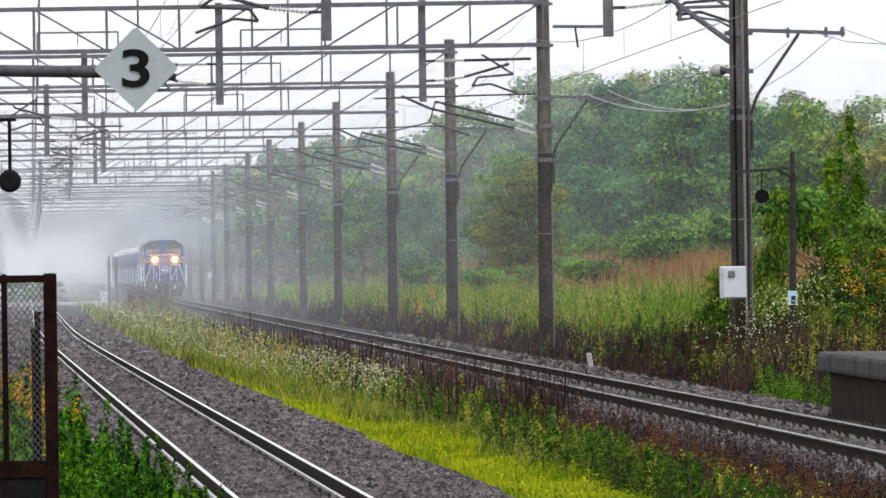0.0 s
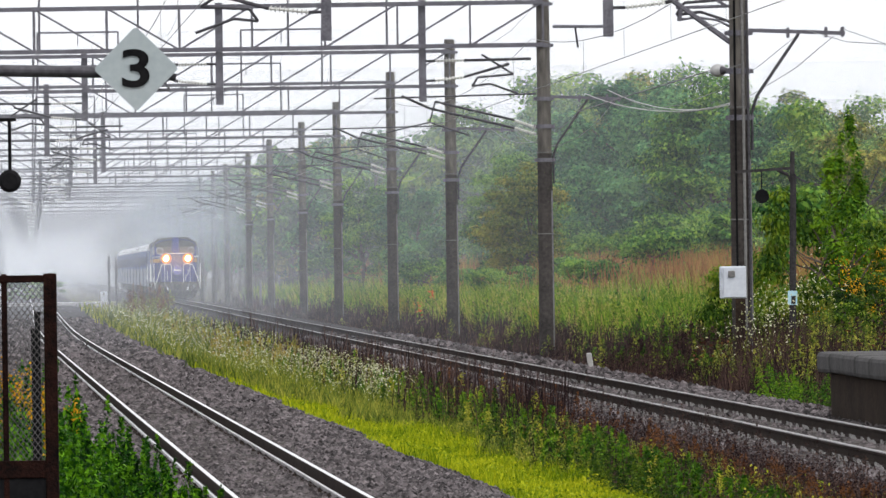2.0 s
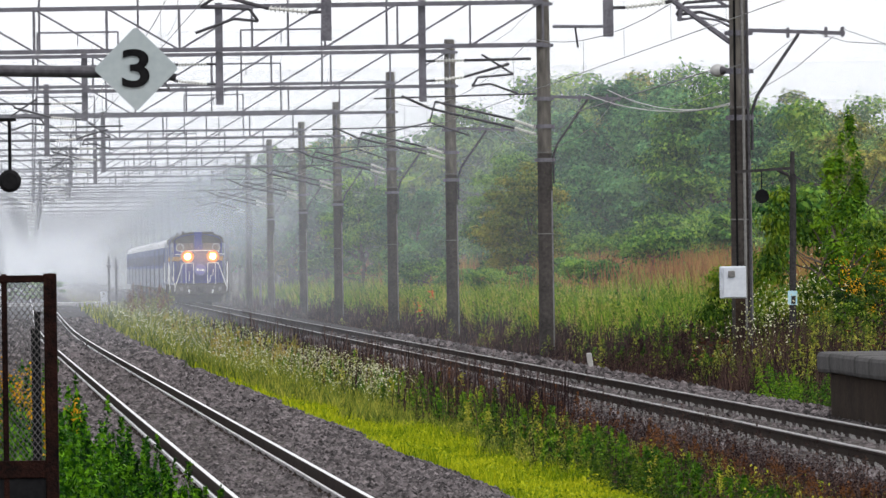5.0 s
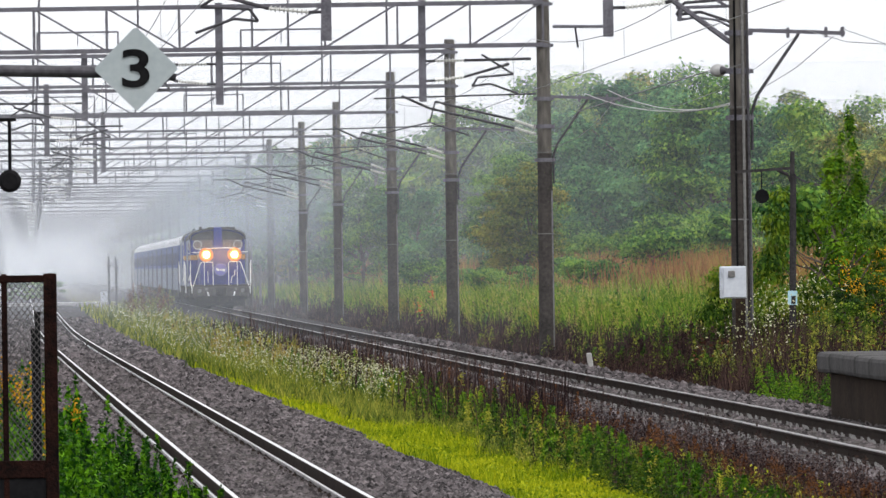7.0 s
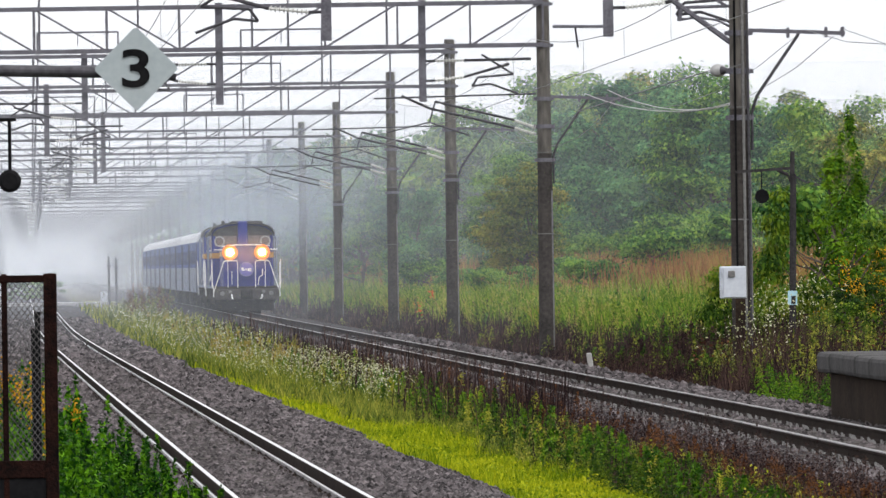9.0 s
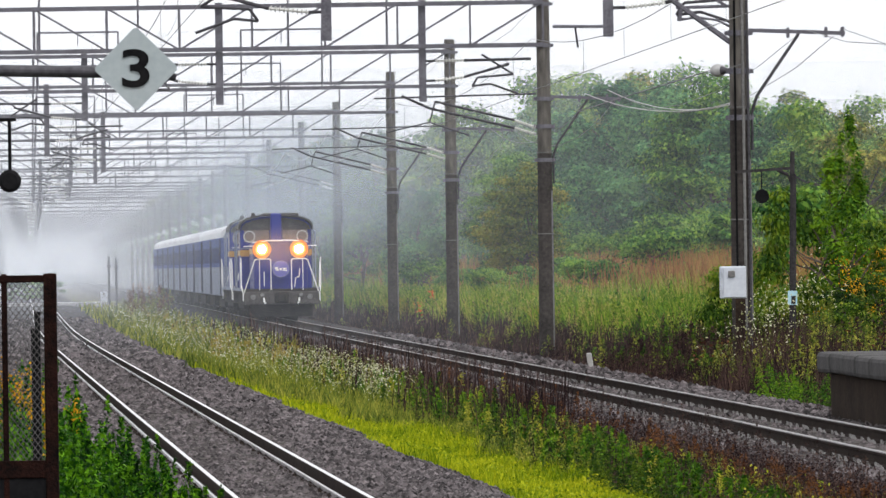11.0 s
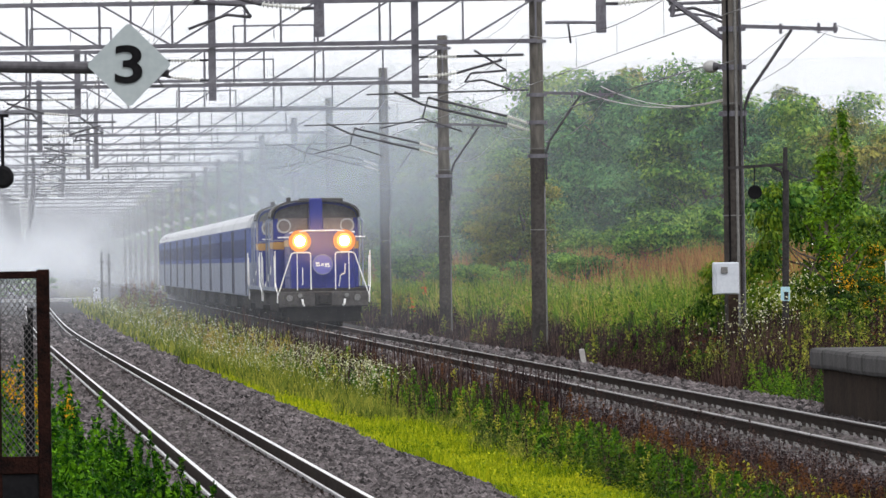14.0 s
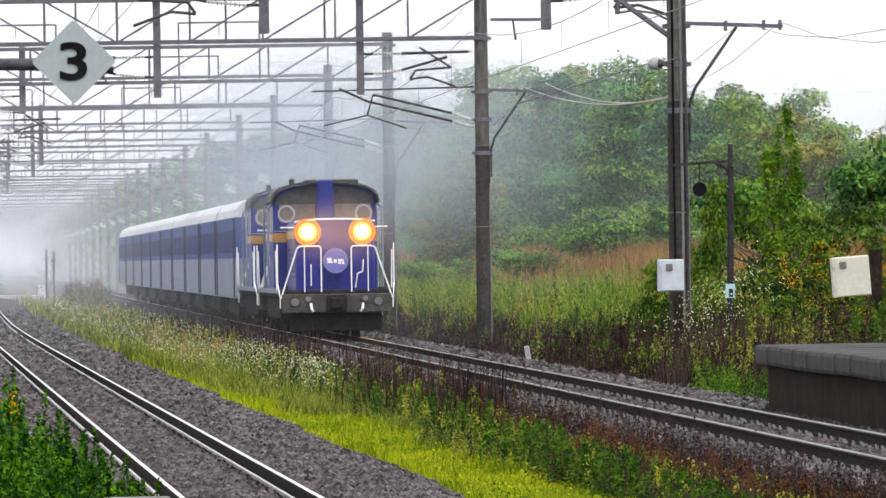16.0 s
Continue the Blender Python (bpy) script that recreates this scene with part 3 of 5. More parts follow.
def build_loco(lit):
    t = thing("diesel_locomotive", Matrix(), "dark blue diesel locomotive with lit headlamps and white handrails" if lit
              else "dark blue diesel locomotive coupled behind the leading one", "locomotive", "locomotives of the train")
    # deck and buffer beams
    b = B()
    box(b, -1.42, 1.42, 0.05, 17.4, 1.02, 1.2, 0.03)
    part("deck", b, M["under"], t)
    for y0, y1 in ((0.0, 0.22), (17.2, 17.42)):
        part("buffer_beam", box(B(), -1.38, 1.38, y0, y1, 0.62, 1.1, 0.03), M["grime"], t, "grimy dark grey buffer beam")
    for y in (-0.3, 17.5):
        b = B()
        box(b, -0.16, 0.16, y, y + 0.3, 0.72, 1.02, 0.05)
        box(b, -0.26, 0.26, y + 0.18, y + 0.28, 0.66, 1.08, 0.03)
        part("coupler", b, M["under"], t)
    for fx, fz, fr in ((-0.72, 0.98, 0.07), (0.72, 0.98, 0.07), (-1.05, 0.9, 0.1), (1.05, 0.9, 0.1)):
        part("buffer_fitting", tube(B(), (fx, -0.05, fz), (fx, 0, fz), fr, seg=12), M["concrete"], t)
    b = B()
    for sx in (-1, 1):
        path(b, [(sx * 0.66, -0.06, 0.86), (sx * 0.64, -0.1, 0.72), (sx * 0.6, -0.06, 0.66)], 0.035)
    part("brake_hose", b, M["white"], t, "white brake hose cocks")
    b = B()
    box(b, -1.3, 1.3, 3.6, 13.8, 0.45, 1.02, 0.05)
    part("fuel_tank", b, M["under"], t)
    b = B()
    box(b, -1.15, 1.15, 0.3, 0.42, 0.16, 0.64, 0.03)
    part("snow_plough", b, M["under"], t)
    # hoods
    for y0, y1, nm in ((0.75, 7.0, "front_hood"), (10.2, 16.7, "rear_hood")):
        b = B()
        hull(b, 1.0, 1.2, 2.86, y0, y1, 0.16, 0.1)
        hood = part(nm, b, M["blue"], t, "glossy dark blue hood")
        for sx in (-1, 1):
            for i in range(5):
                yy = y0 + 0.7 + i * 1.1
                b = B()
                for j in range(6):
                    box(b, sx * 1.0 - 0.012, sx * 1.0 + 0.012, yy, yy + 0.8, 1.5 + j * 0.14, 1.56 + j * 0.14)
                part("louvre", b, M["blue"], hood)
            part("stripe", box(B(), sx * 1.0 - 0.014, sx * 1.0 + 0.014, y0 + 0.1, y1 - 0.1, 2.5, 2.7), M["gold"], hood, "gold stripe along the hood")
    b = B()
    path(b, [(-1.02, 0.72, 2.92), (-0.5, 0.66, 2.98), (0.5, 0.66, 2.98), (1.02, 0.72, 2.92)], 0.022)
    path(b, [(-1.35, 1.2, 2.78), (-1.02, 0.75, 2.78)], 0.02)
    path(b, [(1.35, 1.2, 2.78), (1.02, 0.75, 2.78)], 0.02)
    part("grab_rail", b, M["white"], t)
    for x in (-0.69, 0.69):
        headlamp(t, x, 0.72, 2.66, lit)
    # cab
    b = B()
    hull(b, 1.34, 1.2, 3.42, 7.0, 10.2, 0.5, 0.06, 9)
    cab = part("cab", b, M["blue"], t, "dark blue centre cab")
    b = B()
    pts = []
    for i in range(13):
        a = math.pi * (1 - i / 12)
        pts.append((1.42 * math.copysign(abs(math.cos(a)) ** 0.75, math.cos(a)), 3.46 + 0.53 * math.sin(a) ** 0.8))
    loft(b, [[(x, y, z) for x, z in pts] + [(x * 0.97, y, z - 0.05) for x, z in pts[::-1]] for y in (6.8, 10.4)])
    part("roof", b, M["roof_dark"], cab, "sooty dark cab roof")
    for y, s in ((6.985, -1), (10.215, 1)):
        arch = [(1.3 * math.cos(math.pi * (1 - i / 12)), 3.4 + 0.46 * math.sin(math.pi * i / 12) ** 0.8) for i in range(13)]
        part("brow", loft(B(), [[(ax, y + d, az) for ax, az in arch] for d in (-0.02, 0.02)]), M["roof_dark"], cab, "dark panel over the windscreens")
        for sx in (-1, 1):
            b = B()
            box(b, sx * 0.72 - 0.47, sx * 0.72 + 0.47, y - 0.012, y + 0.012, 2.96, 3.44, 0.008)
            part("windscreen", b, M["glass"], cab)
            b = B()
            bmesh.ops.create_circle(b, segments=24, radius=0.23, matrix=Matrix.Translation((sx * 1.0, y + s * 0.02, 3.16)) @ pose(0, 0, 0, 90))
            es = bmesh.ops.extrude_edge_only(b, edges=b.edges[:])["geom"]
            for v in [g for g in es if isinstance(g, bmesh.types.BMVert)]:
                v.co.x = sx * 1.0 + (v.co.x - sx * 1.0) * 0.76
                v.co.z = 3.16 + (v.co.z - 3.16) * 0.76
            part("spinning_window", b, M["ring"], cab, "round pale-rimmed clear-view window")
    b = B()
    for sx in (-1, 1):
        for y0, y1 in ((7.45, 8.25), (8.75, 9.6)):
            box(b, sx * 1.335 - 0.012, sx * 1.335 + 0.012, y0, y1, 2.7, 3.35, 0.01)
    part("side_window", b, M["glass"], cab)
    b = B()
    for sx in (-1, 1):
        for y in (7.1, 10.1):
            path(b, [(sx * 1.36, y, 3.42), (sx * 1.48, y, 3.3), (sx * 1.48, y, 1.25)], 0.032)
    part("cab_handrail", b, M["pale_grey_blue"], cab, "pale upright handrails at the cab corners")
    b = B()
    for sx in (-1, 1):
        box(b, sx * 1.345 - 0.012, sx * 1.345 + 0.012, 7.05, 10.15, 2.45, 2.65)
    part("stripe", b, M["gold"], cab)
    for sx in (-1, 1):
        for y in (6.985, 10.215):
            part("stripe", box(B(), sx * 1.17 - 0.165, sx * 1.17 + 0.165, y - 0.014, y + 0.014, 2.42, 2.66), M["gold"], cab, "gold stripe across the cab front")
            part("window_sill", box(B(), sx * 1.17 - 0.165, sx * 1.17 + 0.165, y - 0.018, y + 0.018, 2.7, 2.725), M["pale_grey_blue"], cab)
    # exhaust ducts and roof gear
    b = B()
    box(b, -0.21, 0.21, 6.55, 6.98, 2.95, 4.02, 0.05)
    part("exhaust_duct", b, M["blue"], t, "blue upright exhaust duct before the cab")
    b = B()
    box(b, -0.21, 0.21, 10.22, 10.65, 2.95, 4.02, 0.05)
    part("exhaust_duct", b, M["blue"], t)
    b = B()
    box(b, -0.9, -0.75, 7.6, 7.9, 3.9, 4.07, 0.03)
    box(b, -0.5, 0.9, 7.4, 9.6, 3.93, 4.04, 0.04)
    part("roof_gear", b, M["roof_dark"], t)
    # handrails on the decks
    for y, s in ((0.05, 1), (17.37, -1)):
        for sx in (-1, 1):
            b = B()
            path(b, [(sx * 1.40, y, 1.0), (sx * 0.98, y, 2.26), (sx * 0.9, y, 2.3), (sx * 0.42, y, 2.3), (sx * 0.38, y, 2.24), (sx * 0.38, y, 1.15)], 0.02)
            path(b, [(sx * 0.8, y, 2.3), (sx * 0.8, y, 1.15)], 0.016)
            part("end_handrail", b, M["white"], t, "white tubular handrail")
            b = B()
            path(b, [(sx * 1.42, y + s * 0.02, 0.75), (sx * 1.42, y + s * 0.02, 1.05), (sx * 1.47, y + s * 0.5, 1.35), (sx * 1.47, y + s * 0.5, 2.36)], 0.02)
            path(b, [(sx * 1.45, y + s * 1.5, 1.2), (sx * 1.47, y + s * 1.5, 2.2)], 0.02)
            part("corner_handrail", b, M["white"], t, "white upright handrail at the steps")
    b = B()
    for sx in (-1, 1):
        box(b, sx * 1.43 - 0.02, sx * 1.43 + 0.02, 0.3, 17.1, 1.12, 1.24)
    part("sill", b, M["pale_grey_blue"], t, "pale edge of the side walkway")
    b = B()
    path(b, [(0.5, 0.6, 1.25), (0.55, 0.5, 1.6), (0.68, 0.5, 1.65), (0.7, 0.5, 1.95)], 0.018)
    path(b, [(-0.62, 0.5, 1.3), (-0.62, 0.5, 1.85)], 0.016)
    part("cable_jumper", b, M["white"], t)
    # nose badge
    if lit:
        b = B()
        tube(b, (0, 0.45, 1.93), (0, 0.40, 1.93), 0.31, seg=32)
        badge = part("nose_badge", b, M["badge"], t, "round violet-blue nose badge with white bars")
        b = B()
        bmesh.ops.create_circle(b, segments=32, radius=0.315, matrix=Matrix.Translation((0, 0.396, 1.93)) @ pose(0, 0, 0, 90))
        es = bmesh.ops.extrude_edge_only(b, edges=b.edges[:])["geom"]
        for v in [g for g in es if isinstance(g, bmesh.types.BMVert)]:
            v.co.x *= 0.93
            v.co.z = 1.93 + (v.co.z - 1.93) * 0.93
        part("badge_rim", b, M["pale_grey_blue"], badge)
        b = B()
        for x0, x1, z0, z1 in ((-0.22, -0.1, 1.93, 2.0), (-0.2, -0.08, 1.87, 1.92), (-0.05, 0.03, 1.88, 1.96), (0.06, 0.2, 1.91, 1.97), (0.06, 0.14, 1.85, 1.9), (0.16, 0.22, 1.84, 1.9)):
            box(b, x0, x1, 0.388, 0.401, z0, z1)
        part("badge_bar", b, M["white"], badge)
        b = B()
        box(b, -0.05, 0.05, 0.45, 0.75, 1.88, 1.98)
        part("badge_bracket", b, M["under"], badge)
    for y in (2.6, 8.7, 14.8):
        bogie(t, y)
    return t


def build_coach():
    t = thing("passenger_coach", Matrix(), "blue sleeping coach with silver roof and pale lower side", "railway coach", "coaches of the train")
    b = B()
    box(b, -1.45, 1.45, 0.75, 20.35, 0.85, 2.05, 0.04)
    part("lower_side", b, M["pale_grey_blue"], t, "lower side, paler grey-blue than the upper side")
    b = B()
    hull(b, 1.448, 2.03, 3.2, 0.75, 20.35, 0.25, 0.05)
    part("upper_side", b, M["blue_car"], t, "blue upper side")
    b = B()
    pts = []
    for i in range(11):
        a = math.pi * (1 - i / 10)
        pts.append((1.43 * math.copysign(abs(math.cos(a)) ** 0.7, math.cos(a)), 3.24 + 0.62 * math.sin(a) ** 0.85))
    loft(b, [[(x, y, z) for x, z in pts] for y in (0.7, 20.4)])
    part("roof", b, M["roof_silver"], t, "wet silver-grey arched roof")
    for sx in (-1, 1):
        for i in range(9):
            b = B()
            y = 2.2 + i * 2.08
            box(b, sx * 1.448 - 0.006, sx * 1.448 + 0.008, y - 0.6, y + 0.6, 2.2, 2.85, 0.003)
            part("window", b, M["coach_glass"], t)
    # End doors aren't recessed; their near-black colour carries the shade at coach gaps.
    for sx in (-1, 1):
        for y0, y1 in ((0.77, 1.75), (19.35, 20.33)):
            part("end_door", box(B(), sx * 1.45 - 0.01, sx * 1.45 + 0.012, y0, y1, 0.9, 3.2, 0.004), M["door_shade"], t, "flush end door painted near-black for recess and gap shade")
    b = B()
    box(b, -0.75, 0.75, -0.02, 0.77, 0.95, 3.2, 0.03)
    box(b, -0.75, 0.75, 20.33, 21.12, 0.95, 3.2, 0.03)
    part("gangway", b, M["under"], t, "dark rubber gangway")
    b = B()
    box(b, -1.2, 1.2, 5.0, 16.0, 0.35, 0.86, 0.05)
    part("underfloor_gear", b, M["under"], t)
    for y in (3.5, 17.5):
        bogie(t, y)
    return t


TRAIN = []
lead = build_loco(True)
TRAIN.append((lead, 0.0))
TRAIN.append((build_loco(False), 18.8))
coach = build_coach()
TRAIN.append((coach, 38.3))
for i in range(1, 10):
    TRAIN.append((copy_thing(coach, Matrix()), 38.3 + 21.1 * i))


# ---- plants ----
def sample(n, y0, y1, power=1.0):
    """Distances along the line, thicker close by."""
    s0, s1 = 1 / y1, 1 / y0
    u = RNG.random(n)
    return 1 / np.sqrt(s0 ** 2 + u * (s1 ** 2 - s0 ** 2)) if power == 1.0 else 1 / (s0 + u * (s1 - s0))


def blades(name, x, y, z, h, w, lean, material, label, category):
    """One sheet of upright tapered blades, each bent at two thirds of its height."""
    n = len(x)
    a = RNG.random(n) * 2 * np.pi
    d = np.stack([np.cos(a), np.sin(a)], -1) * (lean * h)[:, None]
    side = np.stack([np.ones(n), RNG.normal(0, 0.4, n)], -1) * w[:, None] * 0.5
    base = np.stack([x, y], -1)
    V = np.zeros((n, 5, 3))
    V[:, 0, :2], V[:, 1, :2] = base - side, base + side
    V[:, 2, :2], V[:, 3, :2] = base + side * 0.8 + d * 0.4, base - side * 0.8 + d * 0.4
    V[:, 4, :2] = base + d
    V[:, 0, 2] = V[:, 1, 2] = z
    V[:, 2, 2] = V[:, 3, 2] = z + h * 0.6
    V[:, 4, 2] = z + h * 1.0
    q = np.arange(n) * 5
    me = bpy.data.meshes.new(name)
    quads = np.stack([q, q + 1, q + 2, q + 3], 1).tolist()
    tris = np.stack([q + 3, q + 2, q + 4], 1).tolist()
    me.from_pydata([tuple(v) for v in V.reshape(-1, 3).tolist()], [], quads + tris)
    me.materials.append(material)
    return tagged(new(name, me), label, category, kind="stuff")


def flecks(name, P, size, material, label, category, parent=None, flat=0.6, facing=None):
    """Many small leaf or petal facets at the points P, turned at random or laid roughly along the foliage's surface."""
    n = len(P)
    if facing is None:
        a = RNG.normal(size=(n, 3))
    else:
        face = facing + RNG.normal(0, 0.42, (n, 3))
        a = np.cross(face, RNG.normal(size=(n, 3)))
    a /= np.linalg.norm(a, axis=1)[:, None]
    b = np.cross(a, RNG.normal(size=(n, 3)) if facing is None else face)
    b /= np.linalg.norm(b, axis=1)[:, None]
    s = size * RNG.uniform(0.6, 1.4, n)
    a, b = a * s[:, None], b * (s * flat)[:, None]
    V = np.stack([P - a, P + b * 0.9 - a * 0.1, P + a, P - b * 0.9 + a * 0.1], 1).reshape(-1, 3)
    q = np.arange(n) * 4
    ob = raw(name, V, np.stack([q, q + 1, q + 2, q + 3], 1), material, parent)
    return tagged(ob, label, category, kind="stuff") if label else ob


def strip(n, y0, y1, o0, o1, wave=0.3):
    """Points in a strip of offsets from the far track, with a wavering edge."""
    y = sample(n, y0, y1)
    u = RNG.random(n)
    w = wave * (np.sin(y * 0.21) + 0.6 * np.sin(y * 0.67 + 1))
    lo = o0(y) if callable(o0) else o0
    hi = o1(y) if callable(o1) else o1
    o = lo + (hi - lo) * u + w * (1 - u)
    return xr(y) + o, y, ground_z(o, y), o


def least_width(y, k):
    """A width that stays visible at a distance."""
    return k * y / LENS


def med_l(y):
    return xl(y) - xr(y) + 2.45


def low_near(y):
    """The weeds stay lower towards the platforms."""
    return np.clip((y - 22) / 110, 0.55, 1.0)


def patchy(o, y):
    """Drifting patches from 0 to 1 over the verge."""
    v = np.sin(o * 0.9 + y * 0.07) + np.sin(o * 0.37 - y * 0.13 + 2) + 0.7 * np.sin(o * 2.1 + y * 0.31 + 1)
    return np.clip(0.5 + 0.3 * v, 0, 1)


# the strip between the tracks
x, y, z, o = strip(90000, 66, 205, med_l, lambda y: med_l(y) + np.clip(2.4 - (y - 80) / 80, 0.8, 2.4))
blades("lime_grass", x, y, z, RNG.uniform(0.05, 0.2, len(x)) * (0.5 + 0.9 * patchy(o * 3, y * 2)), np.maximum(0.007, least_width(y, 1.2)), RNG.uniform(0.1, 0.5, len(x)), M["lime"], "short bright yellow-green grass at the ballast edge", "grass")
x, y, z, o = strip(26000, 66, 205, med_l, lambda y: med_l(y) + np.clip(2.4 - (y - 80) / 80, 0.8, 2.4))
P = np.stack([x, y, z + RNG.uniform(0.0, 0.2, len(x)) * (0.4 + patchy(o * 3, y * 2))], -1)
flecks("clover", P, np.full(len(x), 0.017), M["lime"], "small bright green leaves of clover in the grass", "weeds", flat=0.7)
x, y, z, o = strip(90000, 66, 620, lambda y: med_l(y) + np.clip(2.2 - (y - 80) / 48, -0.1, 2.2), -2.4)
keep = RNG.random(len(x)) < np.clip((y - 75) / 90, 0.05, 1)
x, y, z = x[keep], y[keep], z[keep]
blades("tall_herbs", x, y, z, RNG.uniform(0.12, 0.28, len(x)) + 0.42 * np.clip((y - 90) / 180, 0, 1) * RNG.random(len(x)), np.maximum(0.012, least_width(y, 1.5)), RNG.uniform(0.1, 0.6, len(x)), M["herb"], "knee-high green weeds between the tracks", "weeds")
x, y, z, o = strip(1400, 120, 330, -3.3, -2.2)
blades("dead_stalks", x, y, z, RNG.uniform(0.35, 0.95, len(x)), np.maximum(0.014, least_width(y, 1.8)), RNG.uniform(0.02, 0.25, len(x)), M["brown"], "dark brown dead weed stalks beside the track", "dead weeds")
x, y, z, o = strip(15000, 150, 520, lambda y: med_l(y) + np.clip(1.3 - (y - 150) / 60, 0.05, 1.3), -2.9)
keep = RNG.random(len(x)) < np.clip(patchy(o * 1.5, y * 1.4) * 1.5 - 0.15, 0.08, 1)
x, y, z = x[keep], y[keep], z[keep]
P = np.stack([x, y, z + RNG.uniform(0.2, 0.8, len(x))], -1)
flecks("white_flowers", P, np.maximum(0.016, least_width(y, 1.25)), M["petal"], "drift of small white wildflowers between the tracks", "wildflowers")

# the verge beyond the far track
x, y, z, o = strip(34000, 120, 640, 3.0, 5.8)
blades("dead_weeds", x, y, z, RNG.uniform(0.2, 1.0, len(x)) * np.clip((o - 2.7) / 1.7, 0.22, 1), np.maximum(0.014, least_width(y, 1.4)), RNG.uniform(0.02, 0.3, len(x)), M["brown"], "dark brown dead weeds along the track verge", "dead weeds")
x, y, z, o = strip(85000, 212, 640, 5.0, 13)
lush = patchy(o, y)
blades("reed_grass", x, y, z, RNG.uniform(0.25, 1.15, len(x)) + 0.85 * lush * RNG.random(len(x)), np.maximum(0.016, least_width(y, 1.25)), RNG.uniform(0.03, 0.6, len(x)), M["reed"], "tall green reed grass on the verge", "reeds")
x, y, z, o = strip(40000, 190, 640, 8.0, 15)
keep = RNG.random(len(x)) < np.clip((o - 8.5) / 3, 0.05, 1) * (0.2 + patchy(o + 40, y))
x, y, z = x[keep], y[keep], z[keep]
blades("russet_grass", x, y, z, RNG.uniform(1.2, 2.3, len(x)), np.maximum(0.02, least_width(y, 1.7)), RNG.uniform(0.05, 0.3, len(x)), M["russet"], "tall russet flowering grass before the wood", "grass")


def crown_points(n, r, h, lumps, seed, low=0.0, taper=0.0):
    """Leaf points on uneven flattened boughs within a crown, and the way each leaf faces."""
    g = np.random.default_rng(seed)
    c = g.normal(size=(lumps, 3))
    c /= np.linalg.norm(c, axis=1)[:, None]
    c *= (0.35 + 0.5 * g.random(lumps) ** 0.6)[:, None]
    rad = g.uniform(0.12, 0.34, lumps)
    share = rad ** 2 / (rad ** 2).sum()
    k = g.choice(lumps, n, p=share)
    d = g.normal(size=(n, 3))
    d[:, 2] = np.where(g.random(n) < 0.7, np.abs(d[:, 2]), d[:, 2])
    d /= np.linalg.norm(d, axis=1)[:, None]
    reach = g.random(n) ** 0.3 * np.where(g.random(n) < 0.16, g.uniform(1.05, 1.4, n), 1.0)
    wob = 1 + 0.22 * np.sin(d[:, 0] * 5 + k) * np.cos(d[:, 1] * 6 + 2 * k)
    p = c[k] + d * (reach * wob * rad[k])[:, None] * np.array([1.2, 1.2, 0.62])
    face = d + np.array([0, 0, 0.35])
    p *= np.array([r, r, h / 2])
    p[:, 2] += h / 2
    if taper:
        p[:, :2] *= (1 - taper * np.clip(p[:, 2:] / h, 0, 1))
    p[:, 2] += low
    return p, face


def build_tree(name, r, height, stem, leaves, size, material, seed, label, category="tree", lumps=30, taper=0.0):
    t = thing(name, Matrix(), label, category, "trees of the wood")
    g = random.Random(seed)
    b = B()
    pts = [Vector((0, 0, -0.3))]
    for i in range(5):
        pts.append(Vector((g.uniform(-0.12, 0.12) * (i + 1), g.uniform(-0.12, 0.12) * (i + 1), height * 0.72 * (i + 1) / 5)))
    r0 = 0.02 * height
    for i, (a, c) in enumerate(zip(pts, pts[1:])):
        tube(b, a, c, r0 * (1 - i * 0.17), r0 * (1 - (i + 1) * 0.17), seg=7)
    for i in range(9):
        a = pts[1].lerp(pts[4], g.random())
        an = g.uniform(0, 6.28)
        d = Vector((math.cos(an) * r * 0.7, math.sin(an) * r * 0.7, g.uniform(0.05, 0.15) * height))
        tube(b, a, a + d * 0.5, r0 * 0.4, r0 * 0.25, seg=5)
        tube(b, a + d * 0.5, a + d + Vector((0, 0, 0.03 * height)), r0 * 0.25, r0 * 0.08, seg=5)
    part("trunk", b, M["bark"], t)
    P, face = crown_points(leaves, r, height - stem, lumps, seed, stem, taper)
    flecks("crown", P, np.full(len(P), size), material, "", "", t, facing=face)
    return t


WOOD = (("tree_a", 3.2, 9.5, 1.0, 11, "dense dark green broadleaf tree at the wood's edge"),
        ("tree_b", 2.8, 8.5, 0.8, 12, "fresh green broadleaf tree at the wood's edge"),
        ("tree_c", 3.0, 9.0, 1.0, 13, "broadleaf tree with olive leaves starting to turn"),
        ("tree_d", 3.0, 8.8, 0.7, 14, "bluish-green broadleaf tree at the wood's edge"))
PROTO = [build_tree("broadleaf_tree", r, h, st, 17000, 0.098, M[mt], seed, lab, lumps=44) for mt, r, h, st, seed, lab in WOOD]
FAR = [build_tree("broadleaf_tree", r, h, st, 4200, 0.2, M[mt], seed + 40, "broadleaf tree far down the line, pale in the mist", lumps=30) for mt, r, h, st, seed, lab in WOOD]
SHRUB = [build_tree("shrub", 1.5, 3.0, 0.0, 6500, 0.062, M["tree_b"], 21, "rounded leafy green shrub before the wood", "shrub"),
         build_tree("shrub", 1.6, 3.2, 0.0, 6500, 0.062, M["tree_a"], 22, "rounded dark green shrub before the wood", "shrub"),
         build_tree("shrub", 1.3, 2.4, 0.0, 7000, 0.045, M["deep"], 23, "deep green bush grown over with vines", "shrub"),
         build_tree("shrub", 1.2, 2.4, 0.0, 7000, 0.045, M["vine"], 24, "bright green bush overgrown with creepers", "shrub")]
USED = set()


